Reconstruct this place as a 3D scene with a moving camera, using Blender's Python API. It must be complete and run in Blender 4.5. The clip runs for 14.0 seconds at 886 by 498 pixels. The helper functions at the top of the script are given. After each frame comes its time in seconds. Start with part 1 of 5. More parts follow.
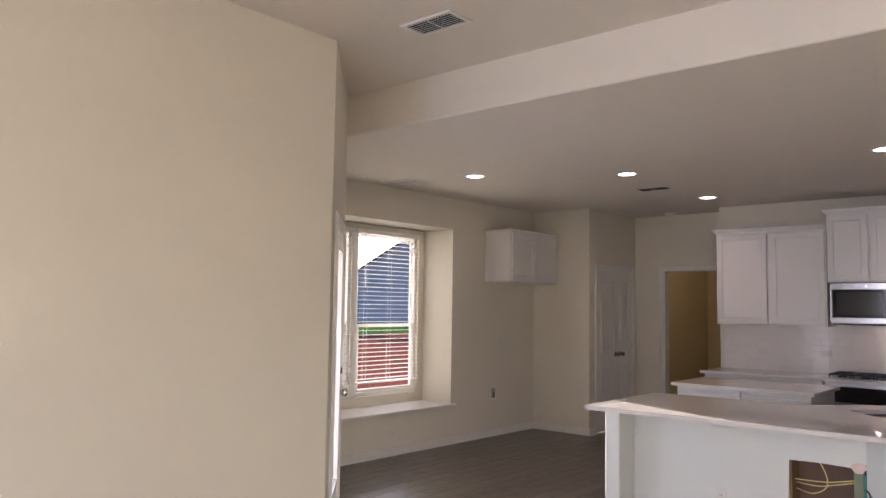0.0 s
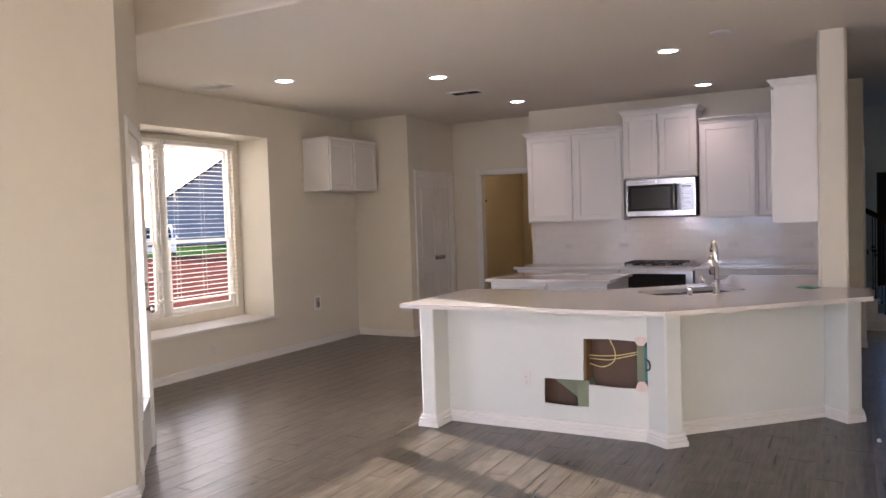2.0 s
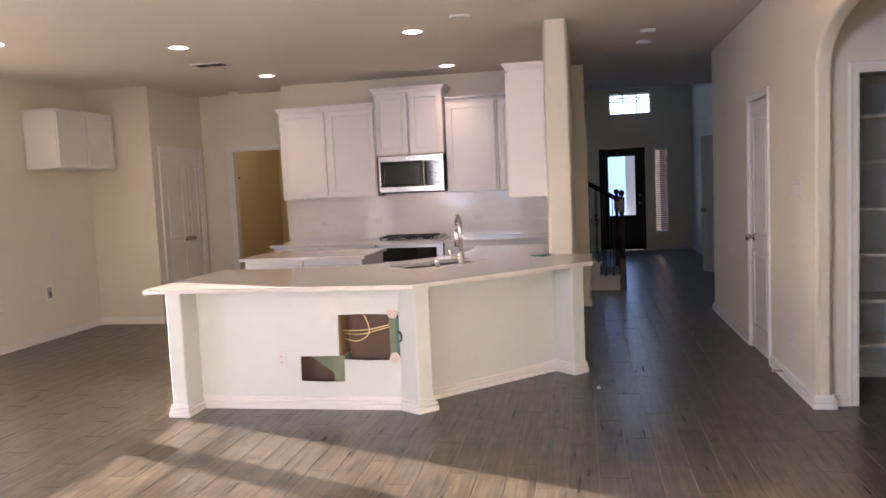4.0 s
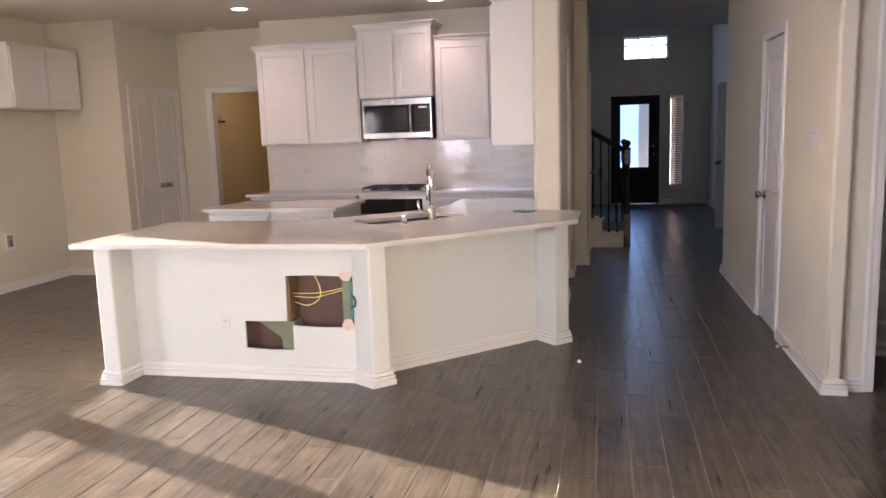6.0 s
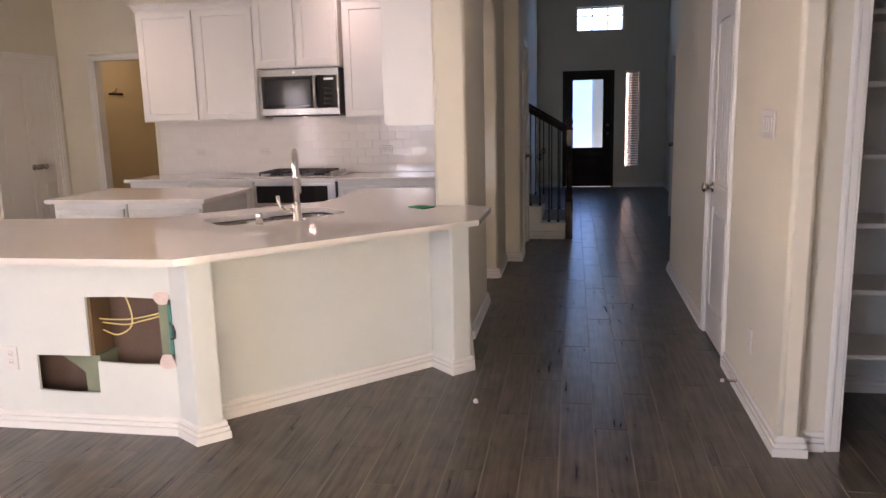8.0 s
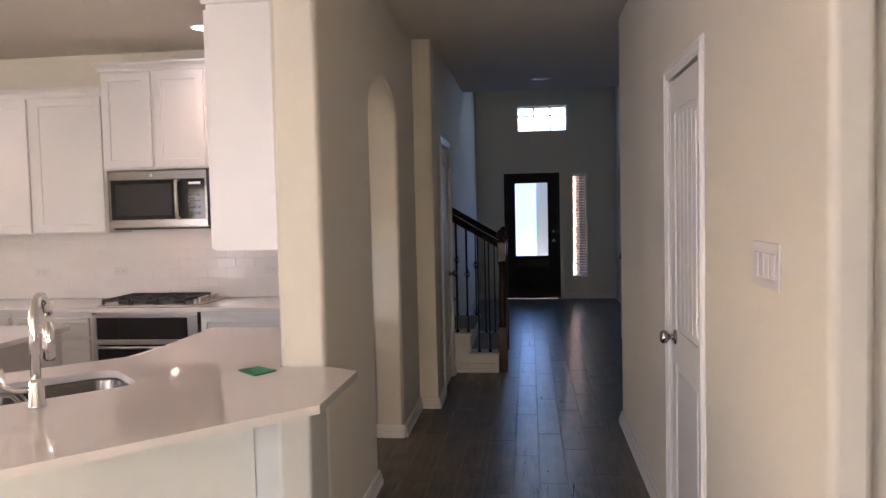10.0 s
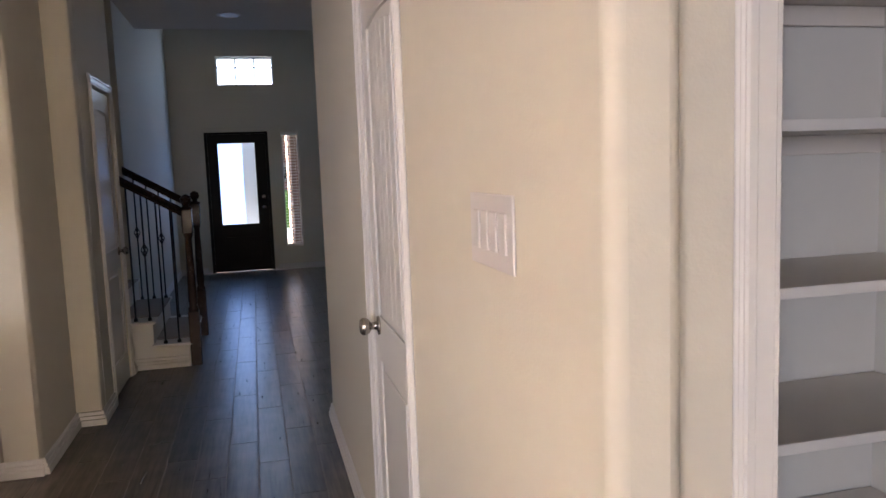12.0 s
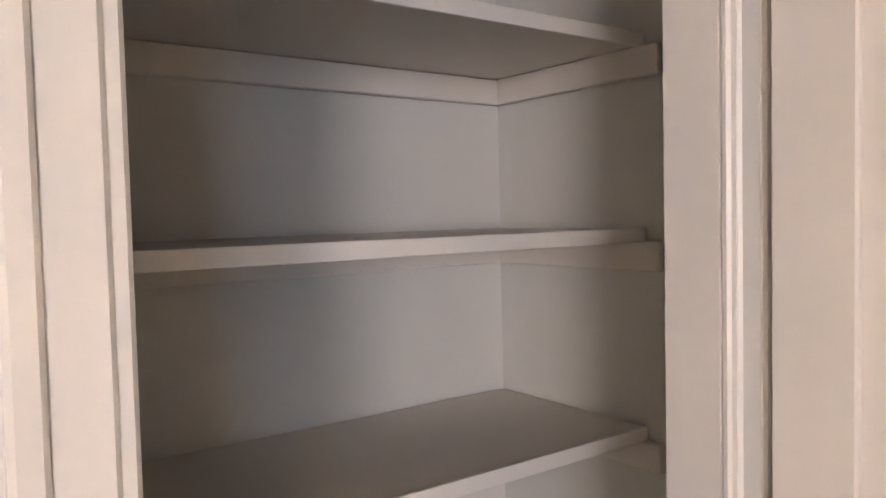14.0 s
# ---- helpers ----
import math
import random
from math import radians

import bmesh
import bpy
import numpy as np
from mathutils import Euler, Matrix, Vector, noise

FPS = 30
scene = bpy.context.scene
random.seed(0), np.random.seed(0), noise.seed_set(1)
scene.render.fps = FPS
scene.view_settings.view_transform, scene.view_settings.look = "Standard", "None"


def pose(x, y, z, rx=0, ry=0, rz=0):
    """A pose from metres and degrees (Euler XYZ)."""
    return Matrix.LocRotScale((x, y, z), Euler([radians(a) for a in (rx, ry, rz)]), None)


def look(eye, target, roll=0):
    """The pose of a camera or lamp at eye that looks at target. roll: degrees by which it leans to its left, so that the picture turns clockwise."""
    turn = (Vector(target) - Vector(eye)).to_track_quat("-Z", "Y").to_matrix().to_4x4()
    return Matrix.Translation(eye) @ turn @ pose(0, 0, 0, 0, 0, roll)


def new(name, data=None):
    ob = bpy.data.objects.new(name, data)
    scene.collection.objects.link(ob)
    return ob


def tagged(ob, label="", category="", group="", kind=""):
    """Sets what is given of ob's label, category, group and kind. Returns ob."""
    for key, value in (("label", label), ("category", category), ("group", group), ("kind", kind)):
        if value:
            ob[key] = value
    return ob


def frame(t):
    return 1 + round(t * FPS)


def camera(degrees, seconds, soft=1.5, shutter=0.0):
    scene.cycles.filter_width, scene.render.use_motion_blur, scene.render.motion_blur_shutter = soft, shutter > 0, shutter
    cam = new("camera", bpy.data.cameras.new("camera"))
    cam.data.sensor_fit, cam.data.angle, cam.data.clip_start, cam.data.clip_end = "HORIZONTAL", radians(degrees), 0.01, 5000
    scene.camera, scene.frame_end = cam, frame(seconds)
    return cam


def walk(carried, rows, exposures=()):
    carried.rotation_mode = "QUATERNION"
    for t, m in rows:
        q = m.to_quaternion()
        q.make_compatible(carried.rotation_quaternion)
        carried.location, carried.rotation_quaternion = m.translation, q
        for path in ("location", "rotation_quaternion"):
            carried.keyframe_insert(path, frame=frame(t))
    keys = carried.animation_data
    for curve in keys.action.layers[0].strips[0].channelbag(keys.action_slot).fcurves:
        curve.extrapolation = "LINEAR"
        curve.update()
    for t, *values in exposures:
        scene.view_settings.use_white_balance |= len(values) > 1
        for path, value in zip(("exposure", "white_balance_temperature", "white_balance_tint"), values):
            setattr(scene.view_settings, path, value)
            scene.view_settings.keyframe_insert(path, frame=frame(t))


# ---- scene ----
cam = camera(60.9, 14.0)

PATH = [
    (0, (0.307, 0.242, 1.542), (-1.002, 1.747, 1.693), 0.9),
    (0.5, (0.275, 0.268, 1.535), (-0.991, 1.812, 1.65), 0.5),
    (1, (0.31, 0.29, 1.516), (-0.883, 1.895, 1.568), -0.3),
    (1.5, (0.373, 0.317, 1.499), (-0.714, 1.995, 1.475), -1.2),
    (2, (0.416, 0.33, 1.471), (-0.534, 2.088, 1.391), -1.8),
    (2.5, (0.443, 0.338, 1.474), (-0.358, 2.167, 1.353), -2.3),
    (3, (0.462, 0.342, 1.482), (-0.191, 2.227, 1.338), -2.5),
    (3.5, (0.476, 0.35, 1.471), (-0.035, 2.278, 1.321), -2.6),
    (4, (0.489, 0.349, 1.481), (0.123, 2.308, 1.313), -2.6),
    (6.5, (0.767, 1.263, 1.45), (0.307, 3.178, 1.101), -1.1),
    (7, (0.813, 1.519, 1.469), (0.279, 3.408, 1.088), -1.6),
    (7.5, (0.922, 1.804, 1.444), (0.511, 3.724, 1.062), -1.5),
    (8, (1.038, 2.139, 1.446), (0.7, 4.076, 1.082), -1.4),
    (8.5, (1.114, 2.521, 1.477), (0.83, 4.477, 1.173), -1.5),
    (11, (1.331, 4.159, 1.521), (1.188, 6.153, 1.467), -1.4),
    (11.5, (1.383, 4.352, 1.479), (1.468, 6.347, 1.374), -2.0),
    (12, (1.506, 4.498, 1.458), (1.983, 6.428, 1.239), -2.1),
    (12.5, (1.6, 4.624, 1.433), (2.42, 6.422, 1.125), -2.2),
    (12.8, (1.678, 4.695, 1.428), (2.704, 6.378, 1.084), -2.9),
    (13, (1.719, 4.748, 1.437), (2.906, 6.316, 1.075), -2.8),
    (13.2, (1.774, 4.784, 1.455), (3.053, 6.273, 1.07), -3.0),
    (13.5, (1.877, 4.843, 1.456), (3.196, 6.308, 1.163), -2.3),
    (13.6, (1.925, 4.858, 1.485), (3.212, 6.354, 1.207), -2.4),
    (13.8, (1.997, 4.897, 1.535), (3.237, 6.455, 1.347), -1.6),
    (14, (2.053, 4.934, 1.548), (3.228, 6.545, 1.454), -1.3),
]
walk(cam, [(t, look(eye, target, roll)) for t, eye, target, roll in PATH], [(0.0, 3.02, 5390, 28), (2.0, 3.33, 5440, 29), (4.0, 3.76, 5830, 30), (6.5, 3.87, 5700, 29), (8.5, 3.96, 5830, 30), (11.0, 4.16, 5780, 26), (12.5, 4.27, 6000, 29), (13.0, 4.08, 6030, 28), (13.5, 4.27, 6120, 28), (14.0, 4.64, 6350, 28)])

# ---- light ----
SUN_ELEVATION, SUN_BEARING = radians(9.5), math.atan2(0.359, -0.933)
world = bpy.data.worlds.new("sky")
scene.world = world
world.use_nodes = True
sky = world.node_tree.nodes.new("ShaderNodeTexSky")
sky.sky_type, sky.sun_disc = "NISHITA", False
sky.sun_elevation, sky.sun_rotation = SUN_ELEVATION, radians(90) - SUN_BEARING
sky.air_density, sky.dust_density = 1.0, 1.5
world.node_tree.links.new(sky.outputs[0], world.node_tree.nodes["Background"].inputs[0])
world.node_tree.nodes["Background"].inputs[1].default_value = 0.065

sun = new("sun", bpy.data.lights.new("sun", "SUN"))
sun.data.energy, sun.data.angle, sun.data.color = 5.0, radians(0.6), (1.0, 0.87, 0.58)
sun.matrix_world = look((math.cos(SUN_BEARING) * 30, math.sin(SUN_BEARING) * 30, math.tan(SUN_ELEVATION) * 30), (0, 0, 0))


def window_light(name, eye, target, width, height, power, colour):
    lamp = new(name, bpy.data.lights.new(name, "AREA"))
    lamp.data.shape, lamp.data.size, lamp.data.size_y = "RECTANGLE", width, height
    lamp.data.energy, lamp.data.color = power, colour
    lamp.matrix_world = look(eye, target)
    return lamp


# Added fill lamps at living room windows that are out of view and assumed.
window_light("fill_living_south", (-2.15, -3.94, 1.70), (-1.75, 0, 1.25), 1.5, 1.4, 4.5, (0.58, 0.81, 1.0))
# Warm fill added for sunlight bounced off the east side.
window_light("fill_living_east", (1.84, -0.6, 1.45), (-3, -0.6, 1.2), 3.0, 1.9, 7.8, (1.0, 0.79, 0.48))
window_light("fill_living_west", (-2.97, -1.7, 1.75), (2, -1.2, 1.45), 2.1, 1.4, 16.8, (1.0, 0.97, 0.91))
window_light("daylight_patio_door", (-3.46, 3.38, 1.12), (-2.46, 4.38, 1.10), 0.44, 1.46, 0.9, (1.0, 0.91, 0.82))
window_light("daylight_transom", (1.48, 16.16, 2.94), (1.48, 12, 1.2), 0.78, 0.38, 0.36, (0.58, 0.82, 1.0))
window_light("daylight_front_door", (1.20, 16.13, 1.30), (1.20, 10, 1.1), 0.34, 1.18, 0.26, (0.30, 0.58, 1.0))

# ---- materials ----


def material(name, base, rough=0.5, metal=0.0, coarse=(1.2, 0.08), fine=(60, 0.04), bump=0.0, bump_scale=250.0, random_amount=0.0, coat=0.0, spec=0.5):
    """A paint, stone or metal: base colour with variation at two scales, fine relief."""
    m = bpy.data.materials.new(name)
    m.use_nodes = True
    nt = m.node_tree
    bsdf = nt.nodes["Principled BSDF"]
    bsdf.inputs["Metallic"].default_value = metal
    bsdf.inputs["Coat Weight"].default_value = coat
    bsdf.inputs["Specular IOR Level"].default_value = spec
    coord = nt.nodes.new("ShaderNodeTexCoord")
    total = None
    for scale, amount in (coarse, fine):
        n = nt.nodes.new("ShaderNodeTexNoise")
        n.inputs["Scale"].default_value, n.inputs["Detail"].default_value = scale, 4
        nt.links.new(coord.outputs["Object"], n.inputs["Vector"])
        mad = nt.nodes.new("ShaderNodeMath")
        mad.operation = "MULTIPLY_ADD"
        nt.links.new(n.outputs["Fac"], mad.inputs[0])
        mad.inputs[1].default_value = amount * 2
        if total is None:
            mad.inputs[2].default_value = 1 - coarse[1] - fine[1]
        else:
            nt.links.new(total, mad.inputs[2])
        total = mad.outputs[0]
    if random_amount:
        info = nt.nodes.new("ShaderNodeObjectInfo")
        mad = nt.nodes.new("ShaderNodeMath")
        mad.operation = "MULTIPLY_ADD"
        nt.links.new(info.outputs["Random"], mad.inputs[0])
        mad.inputs[1].default_value = random_amount
        nt.links.new(total, mad.inputs[2])
        total = mad.outputs[0]
    mul = nt.nodes.new("ShaderNodeVectorMath")
    mul.operation = "SCALE"
    mul.inputs[0].default_value = base
    nt.links.new(total, mul.inputs["Scale"])
    nt.links.new(mul.outputs[0], bsdf.inputs["Base Color"])
    rr = nt.nodes.new("ShaderNodeMath")
    rr.operation = "MULTIPLY"
    rr.inputs[1].default_value = rough
    nt.links.new(total, rr.inputs[0])
    nt.links.new(rr.outputs[0], bsdf.inputs["Roughness"])
    if bump:
        n = nt.nodes.new("ShaderNodeTexNoise")
        n.inputs["Scale"].default_value, n.inputs["Detail"].default_value = bump_scale, 3
        nt.links.new(coord.outputs["Object"], n.inputs["Vector"])
        b = nt.nodes.new("ShaderNodeBump")
        b.inputs["Strength"].default_value, b.inputs["Distance"].default_value = bump, 0.002
        nt.links.new(n.outputs["Fac"], b.inputs["Height"])
        nt.links.new(b.outputs[0], bsdf.inputs["Normal"])
    return m


def glowing(name, colour, strength):
    m = bpy.data.materials.new(name)
    m.use_nodes = True
    b = m.node_tree.nodes["Principled BSDF"]
    b.inputs["Base Color"].default_value = (0.8, 0.8, 0.8, 1)
    b.inputs["Emission Color"].default_value = (*colour, 1)
    b.inputs["Emission Strength"].default_value = strength
    return m


def glass(name, rough=0.0, tint=(1, 1, 1)):
    m = bpy.data.materials.new(name)
    m.use_nodes = True
    b = m.node_tree.nodes["Principled BSDF"]
    b.inputs["Base Color"].default_value = (*tint, 1)
    b.inputs["Transmission Weight"].default_value = 1
    b.inputs["Roughness"].default_value = rough
    b.inputs["IOR"].default_value = 1.1 if rough == 0 else 1.3
    return m


def plank_material():
    """Wood-look porcelain: dark grey-brown with long streaks along the plank and a tone of its own for each piece."""
    m = bpy.data.materials.new("wood_look_tile")
    m.use_nodes = True
    nt = m.node_tree
    bsdf = nt.nodes["Principled BSDF"]
    bsdf.inputs["Specular IOR Level"].default_value = 0.52
    info, geo = nt.nodes.new("ShaderNodeObjectInfo"), nt.nodes.new("ShaderNodeNewGeometry")
    add = nt.nodes.new("ShaderNodeMath")
    nt.links.new(info.outputs["Random"], add.inputs[0])
    nt.links.new(geo.outputs["Random Per Island"], add.inputs[1])
    shift = nt.nodes.new("ShaderNodeVectorMath")
    shift.operation = "ADD"
    scaled = nt.nodes.new("ShaderNodeVectorMath")
    scaled.operation = "SCALE"
    scaled.inputs[0].default_value = (7, 13, 5)
    nt.links.new(add.outputs[0], scaled.inputs["Scale"])
    nt.links.new(geo.outputs["Position"], shift.inputs[0])
    nt.links.new(scaled.outputs[0], shift.inputs[1])
    mapping = nt.nodes.new("ShaderNodeMapping")
    mapping.inputs["Scale"].default_value = (48, 3.2, 1)
    nt.links.new(shift.outputs[0], mapping.inputs["Vector"])
    grain = nt.nodes.new("ShaderNodeTexNoise")
    grain.inputs["Scale"].default_value, grain.inputs["Detail"].default_value, grain.inputs["Distortion"].default_value = 1.0, 6.0, 0.5
    nt.links.new(mapping.outputs[0], grain.inputs["Vector"])
    cloud = nt.nodes.new("ShaderNodeTexNoise")
    cloud.inputs["Scale"].default_value, cloud.inputs["Detail"].default_value = 7.0, 3
    nt.links.new(shift.outputs[0], cloud.inputs["Vector"])
    ramp = nt.nodes.new("ShaderNodeValToRGB")
    ramp.color_ramp.elements[0].position, ramp.color_ramp.elements[0].color = 0.35, (0.026, 0.0208, 0.0160, 1)
    ramp.color_ramp.elements[1].position, ramp.color_ramp.elements[1].color = 0.64, (0.126, 0.103, 0.079, 1)
    mixv = nt.nodes.new("ShaderNodeMath")
    mixv.operation = "MULTIPLY_ADD"
    mixv.inputs[1].default_value = 0.35
    nt.links.new(cloud.outputs["Fac"], mixv.inputs[0])
    half = nt.nodes.new("ShaderNodeMath")
    half.operation = "MULTIPLY_ADD"
    half.inputs[1].default_value, half.inputs[2].default_value = 0.65, 0.0
    nt.links.new(grain.outputs["Fac"], half.inputs[0])
    nt.links.new(half.outputs[0], mixv.inputs[2])
    nt.links.new(mixv.outputs[0], ramp.inputs["Fac"])
    tone = nt.nodes.new("ShaderNodeMath")
    tone.operation = "MULTIPLY_ADD"
    tone.inputs[1].default_value, tone.inputs[2].default_value = 0.22, 0.8
    nt.links.new(add.outputs[0], tone.inputs[0])
    mul = nt.nodes.new("ShaderNodeVectorMath")
    mul.operation = "SCALE"
    nt.links.new(ramp.outputs[0], mul.inputs[0])
    nt.links.new(tone.outputs[0], mul.inputs["Scale"])
    nt.links.new(mul.outputs[0], bsdf.inputs["Base Color"])
    rough = nt.nodes.new("ShaderNodeMapRange")
    rough.inputs["To Min"].default_value, rough.inputs["To Max"].default_value = 0.25, 0.33
    nt.links.new(grain.outputs["Fac"], rough.inputs["Value"])
    nt.links.new(rough.outputs[0], bsdf.inputs["Roughness"])
    b = nt.nodes.new("ShaderNodeBump")
    b.inputs["Strength"].default_value, b.inputs["Distance"].default_value = 0.015, 0.002
    nt.links.new(grain.outputs["Fac"], b.inputs["Height"])
    nt.links.new(b.outputs[0], bsdf.inputs["Normal"])
    return m


WALL = material("greige_wall_paint", (0.64, 0.597, 0.508), 0.75, coarse=(0.7, 0.03), fine=(25, 0.02), bump=0.25, bump_scale=160)
WALL_WHITE = material("pale_bar_paint", (0.60, 0.61, 0.585), 0.7, coarse=(0.8, 0.03), fine=(25, 0.02), bump=0.2, bump_scale=160)
# Wall paint greyed so that its colour carries the pantry's cool light.
PANTRY_COOL_LIGHT = material("pantry_paint_with_cool_light", (0.60, 0.595, 0.565), 0.7, coarse=(0.8, 0.04), fine=(25, 0.02), bump=0.2, bump_scale=160)
CEILING = material("ceiling_paint", (0.67, 0.62, 0.54), 0.8, coarse=(0.6, 0.03), fine=(30, 0.02), bump=0.2, bump_scale=140)
TRIM = material("white_trim_paint", (0.69, 0.67, 0.645), 0.38, coarse=(2, 0.03), fine=(70, 0.015), bump=0.03)
CABINET = material("white_cabinet_paint", (0.66, 0.64, 0.625), 0.35, coarse=(2.2, 0.02), fine=(60, 0.015), bump=0.03)
QUARTZ = material("white_quartz", (0.63, 0.595, 0.57), 0.055, coarse=(1.5, 0.02), fine=(420, 0.045))
GLAZE = material("white_glazed_tile", (0.70, 0.66, 0.64), 0.10, coarse=(2, 0.02), fine=(35, 0.015), bump=0.05, bump_scale=14, random_amount=0.04)
GROUT = material("pale_grout", (0.70, 0.66, 0.64), 0.7, coarse=(2, 0.05), fine=(90, 0.04), bump=0.2)
FLOOR_GROUT = material("floor_grout", (0.21, 0.185, 0.16), 0.8, coarse=(2, 0.1), fine=(90, 0.08), bump=0.2)
PLANK = plank_material()
MICRO_STEEL = material("satin_microwave_steel", (0.34, 0.325, 0.31), 0.20, 1.0, coarse=(3, 0.06), fine=(200, 0.05), bump=0.02, bump_scale=500)
SINK_STEEL = material("brushed_sink_steel", (0.30, 0.285, 0.27), 0.24, 1.0, coarse=(4, 0.08), fine=(160, 0.06), bump=0.03, bump_scale=400)
STEEL = material("brushed_steel", (0.55, 0.54, 0.53), 0.28, 1.0, coarse=(3, 0.06), fine=(200, 0.05), bump=0.05, bump_scale=500)
CHROME = material("polished_chrome", (0.75, 0.75, 0.76), 0.07, 1.0, coarse=(4, 0.03), fine=(90, 0.03))
NICKEL = material("satin_nickel", (0.42, 0.39, 0.36), 0.25, 1.0, coarse=(5, 0.06), fine=(90, 0.05))
TINTED_GLASS = material("tinted_microwave_window", (0.028, 0.028, 0.03), 0.08, coarse=(2, 0.1), fine=(300, 0.1))
BLACK_GLASS = material("black_oven_glass", (0.012, 0.012, 0.013), 0.06, coarse=(2, 0.1), fine=(60, 0.1))
CAST_IRON = material("black_cast_iron", (0.018, 0.017, 0.017), 0.5, coarse=(6, 0.2), fine=(150, 0.2), bump=0.2)
IRON = material("black_wrought_iron", (0.012, 0.011, 0.011), 0.4, 0.3, coarse=(6, 0.15), fine=(120, 0.15))
STAIN = material("dark_stained_wood", (0.032, 0.016, 0.011), 0.25, coarse=(5, 0.25), fine=(70, 0.25), coat=0.03, spec=0.25)
DOOR_BLACK = material("black_door_paint", (0.006, 0.006, 0.0065), 0.4, coarse=(3, 0.1), fine=(80, 0.1), spec=0.12)
# Grey for the shade inside the water box, which has no depth.
RECESS_SHADE = material("grey_recess_shade", (0.34, 0.31, 0.285), 0.6, coarse=(9, 0.1), fine=(120, 0.05))
PLATE = material("white_plastic_plate", (0.62, 0.585, 0.57), 0.4, coarse=(6, 0.02), fine=(120, 0.02))
VINYL = material("white_vinyl_blind", (0.80, 0.79, 0.77), 0.4, coarse=(3, 0.03), fine=(80, 0.02))
# Black for the plate that paints the shade inside a duct.
DUCT_SHADE = material("black_duct_shade", (0.012, 0.012, 0.012), 0.9, coarse=(5, 0.1), fine=(90, 0.1), spec=0.1)
mix = VINYL.node_tree.nodes.new("ShaderNodeMixShader")
mix.inputs[0].default_value = 0.3
glow_through = VINYL.node_tree.nodes.new("ShaderNodeBsdfTranslucent")
glow_through.inputs[0].default_value = (0.8, 0.79, 0.76, 1)
VINYL.node_tree.links.new(VINYL.node_tree.nodes["Principled BSDF"].outputs[0], mix.inputs[1])
VINYL.node_tree.links.new(glow_through.outputs[0], mix.inputs[2])
VINYL.node_tree.links.new(mix.outputs[0], VINYL.node_tree.nodes["Material Output"].inputs[0])
# Dark metal; on the kitchen register's slats it paints shade.
DARK_METAL_SHADE = material("dark_metal_and_vent_shade", (0.05, 0.05, 0.05), 0.6, coarse=(5, 0.1), fine=(90, 0.1))
DRYWALL = material("torn_drywall_core", (0.62, 0.50, 0.46), 0.9, coarse=(20, 0.2), fine=(160, 0.15), bump=0.4)
CAVITY = material("brown_wall_cavity", (0.14, 0.088, 0.064), 0.8, coarse=(7, 0.3), fine=(80, 0.2), bump=0.3)
GREENBOARD = material("green_moisture_board", (0.20, 0.22, 0.145), 0.8, coarse=(9, 0.25), fine=(120, 0.1))
STUD_WOOD = material("raw_ochre_stud_wood", (0.16, 0.095, 0.045), 0.8, coarse=(9, 0.25), fine=(120, 0.15))
TEAL = material("teal_electrical_box", (0.05, 0.19, 0.16), 0.45, coarse=(7, 0.1), fine=(90, 0.05))
YELLOW = material("yellow_cable_sheath", (0.74, 0.60, 0.24), 0.5, coarse=(9, 0.1), fine=(90, 0.05))
GREEN_CARD = material("green_scouring_pad", (0.02, 0.22, 0.11), 0.7, coarse=(20, 0.1), fine=(220, 0.15), bump=0.3)
CARPET = material("beige_stair_carpet", (0.30, 0.27, 0.24), 0.95, coarse=(6, 0.1), fine=(200, 0.2), bump=0.6, bump_scale=400)
YELLOW_WALL = material("cream_utility_paint", (0.66, 0.56, 0.36), 0.75, coarse=(0.8, 0.03), fine=(25, 0.02), bump=0.2, bump_scale=160)
GRASS = material("lawn_grass", (0.035, 0.07, 0.02), 0.95, coarse=(0.5, 0.3), fine=(40, 0.25), spec=0.0)
SOIL = material("red_clay_soil", (0.10, 0.036, 0.028), 0.95, coarse=(0.9, 0.35), fine=(14, 0.3), bump=0.5, bump_scale=12, spec=0.0)
CONCRETE = material("pale_concrete", (0.42, 0.40, 0.37), 0.85, coarse=(0.8, 0.12), fine=(60, 0.1), bump=0.2)
SHINGLE = material("blue_grey_shingles", (0.055, 0.066, 0.085), 0.85, coarse=(1.5, 0.15), fine=(25, 0.2), bump=0.3, bump_scale=40)
BRICK = material("red_brown_brick", (0.24, 0.11, 0.08), 0.85, coarse=(1.5, 0.2), fine=(30, 0.2), bump=0.4, bump_scale=60)
SIDING = material("slate_blue_siding", (0.16, 0.19, 0.25), 0.7, coarse=(1.0, 0.1), fine=(40, 0.08))
CAR_WHITE = material("white_car_paint", (0.72, 0.73, 0.74), 0.25, coarse=(2, 0.03), fine=(60, 0.02), coat=0.4)
RUBBER = material("black_tyre_rubber", (0.02, 0.02, 0.02), 0.8, coarse=(9, 0.15), fine=(120, 0.15))
LAMP_LENS = material("clear_headlight_lens", (0.55, 0.57, 0.6), 0.15, coarse=(9, 0.05), fine=(90, 0.05))
BULB = glowing("lit_lamp_lens", (1.0, 0.86, 0.72), 2.2)
HOOD_GLOW = glowing("lit_hood_lamp", (1.0, 0.62, 0.40), 4.0)
CLEAR = glass("clear_window_glass")
FROST = glass("frosted_door_glass", 0.45, (0.52, 0.56, 0.68))

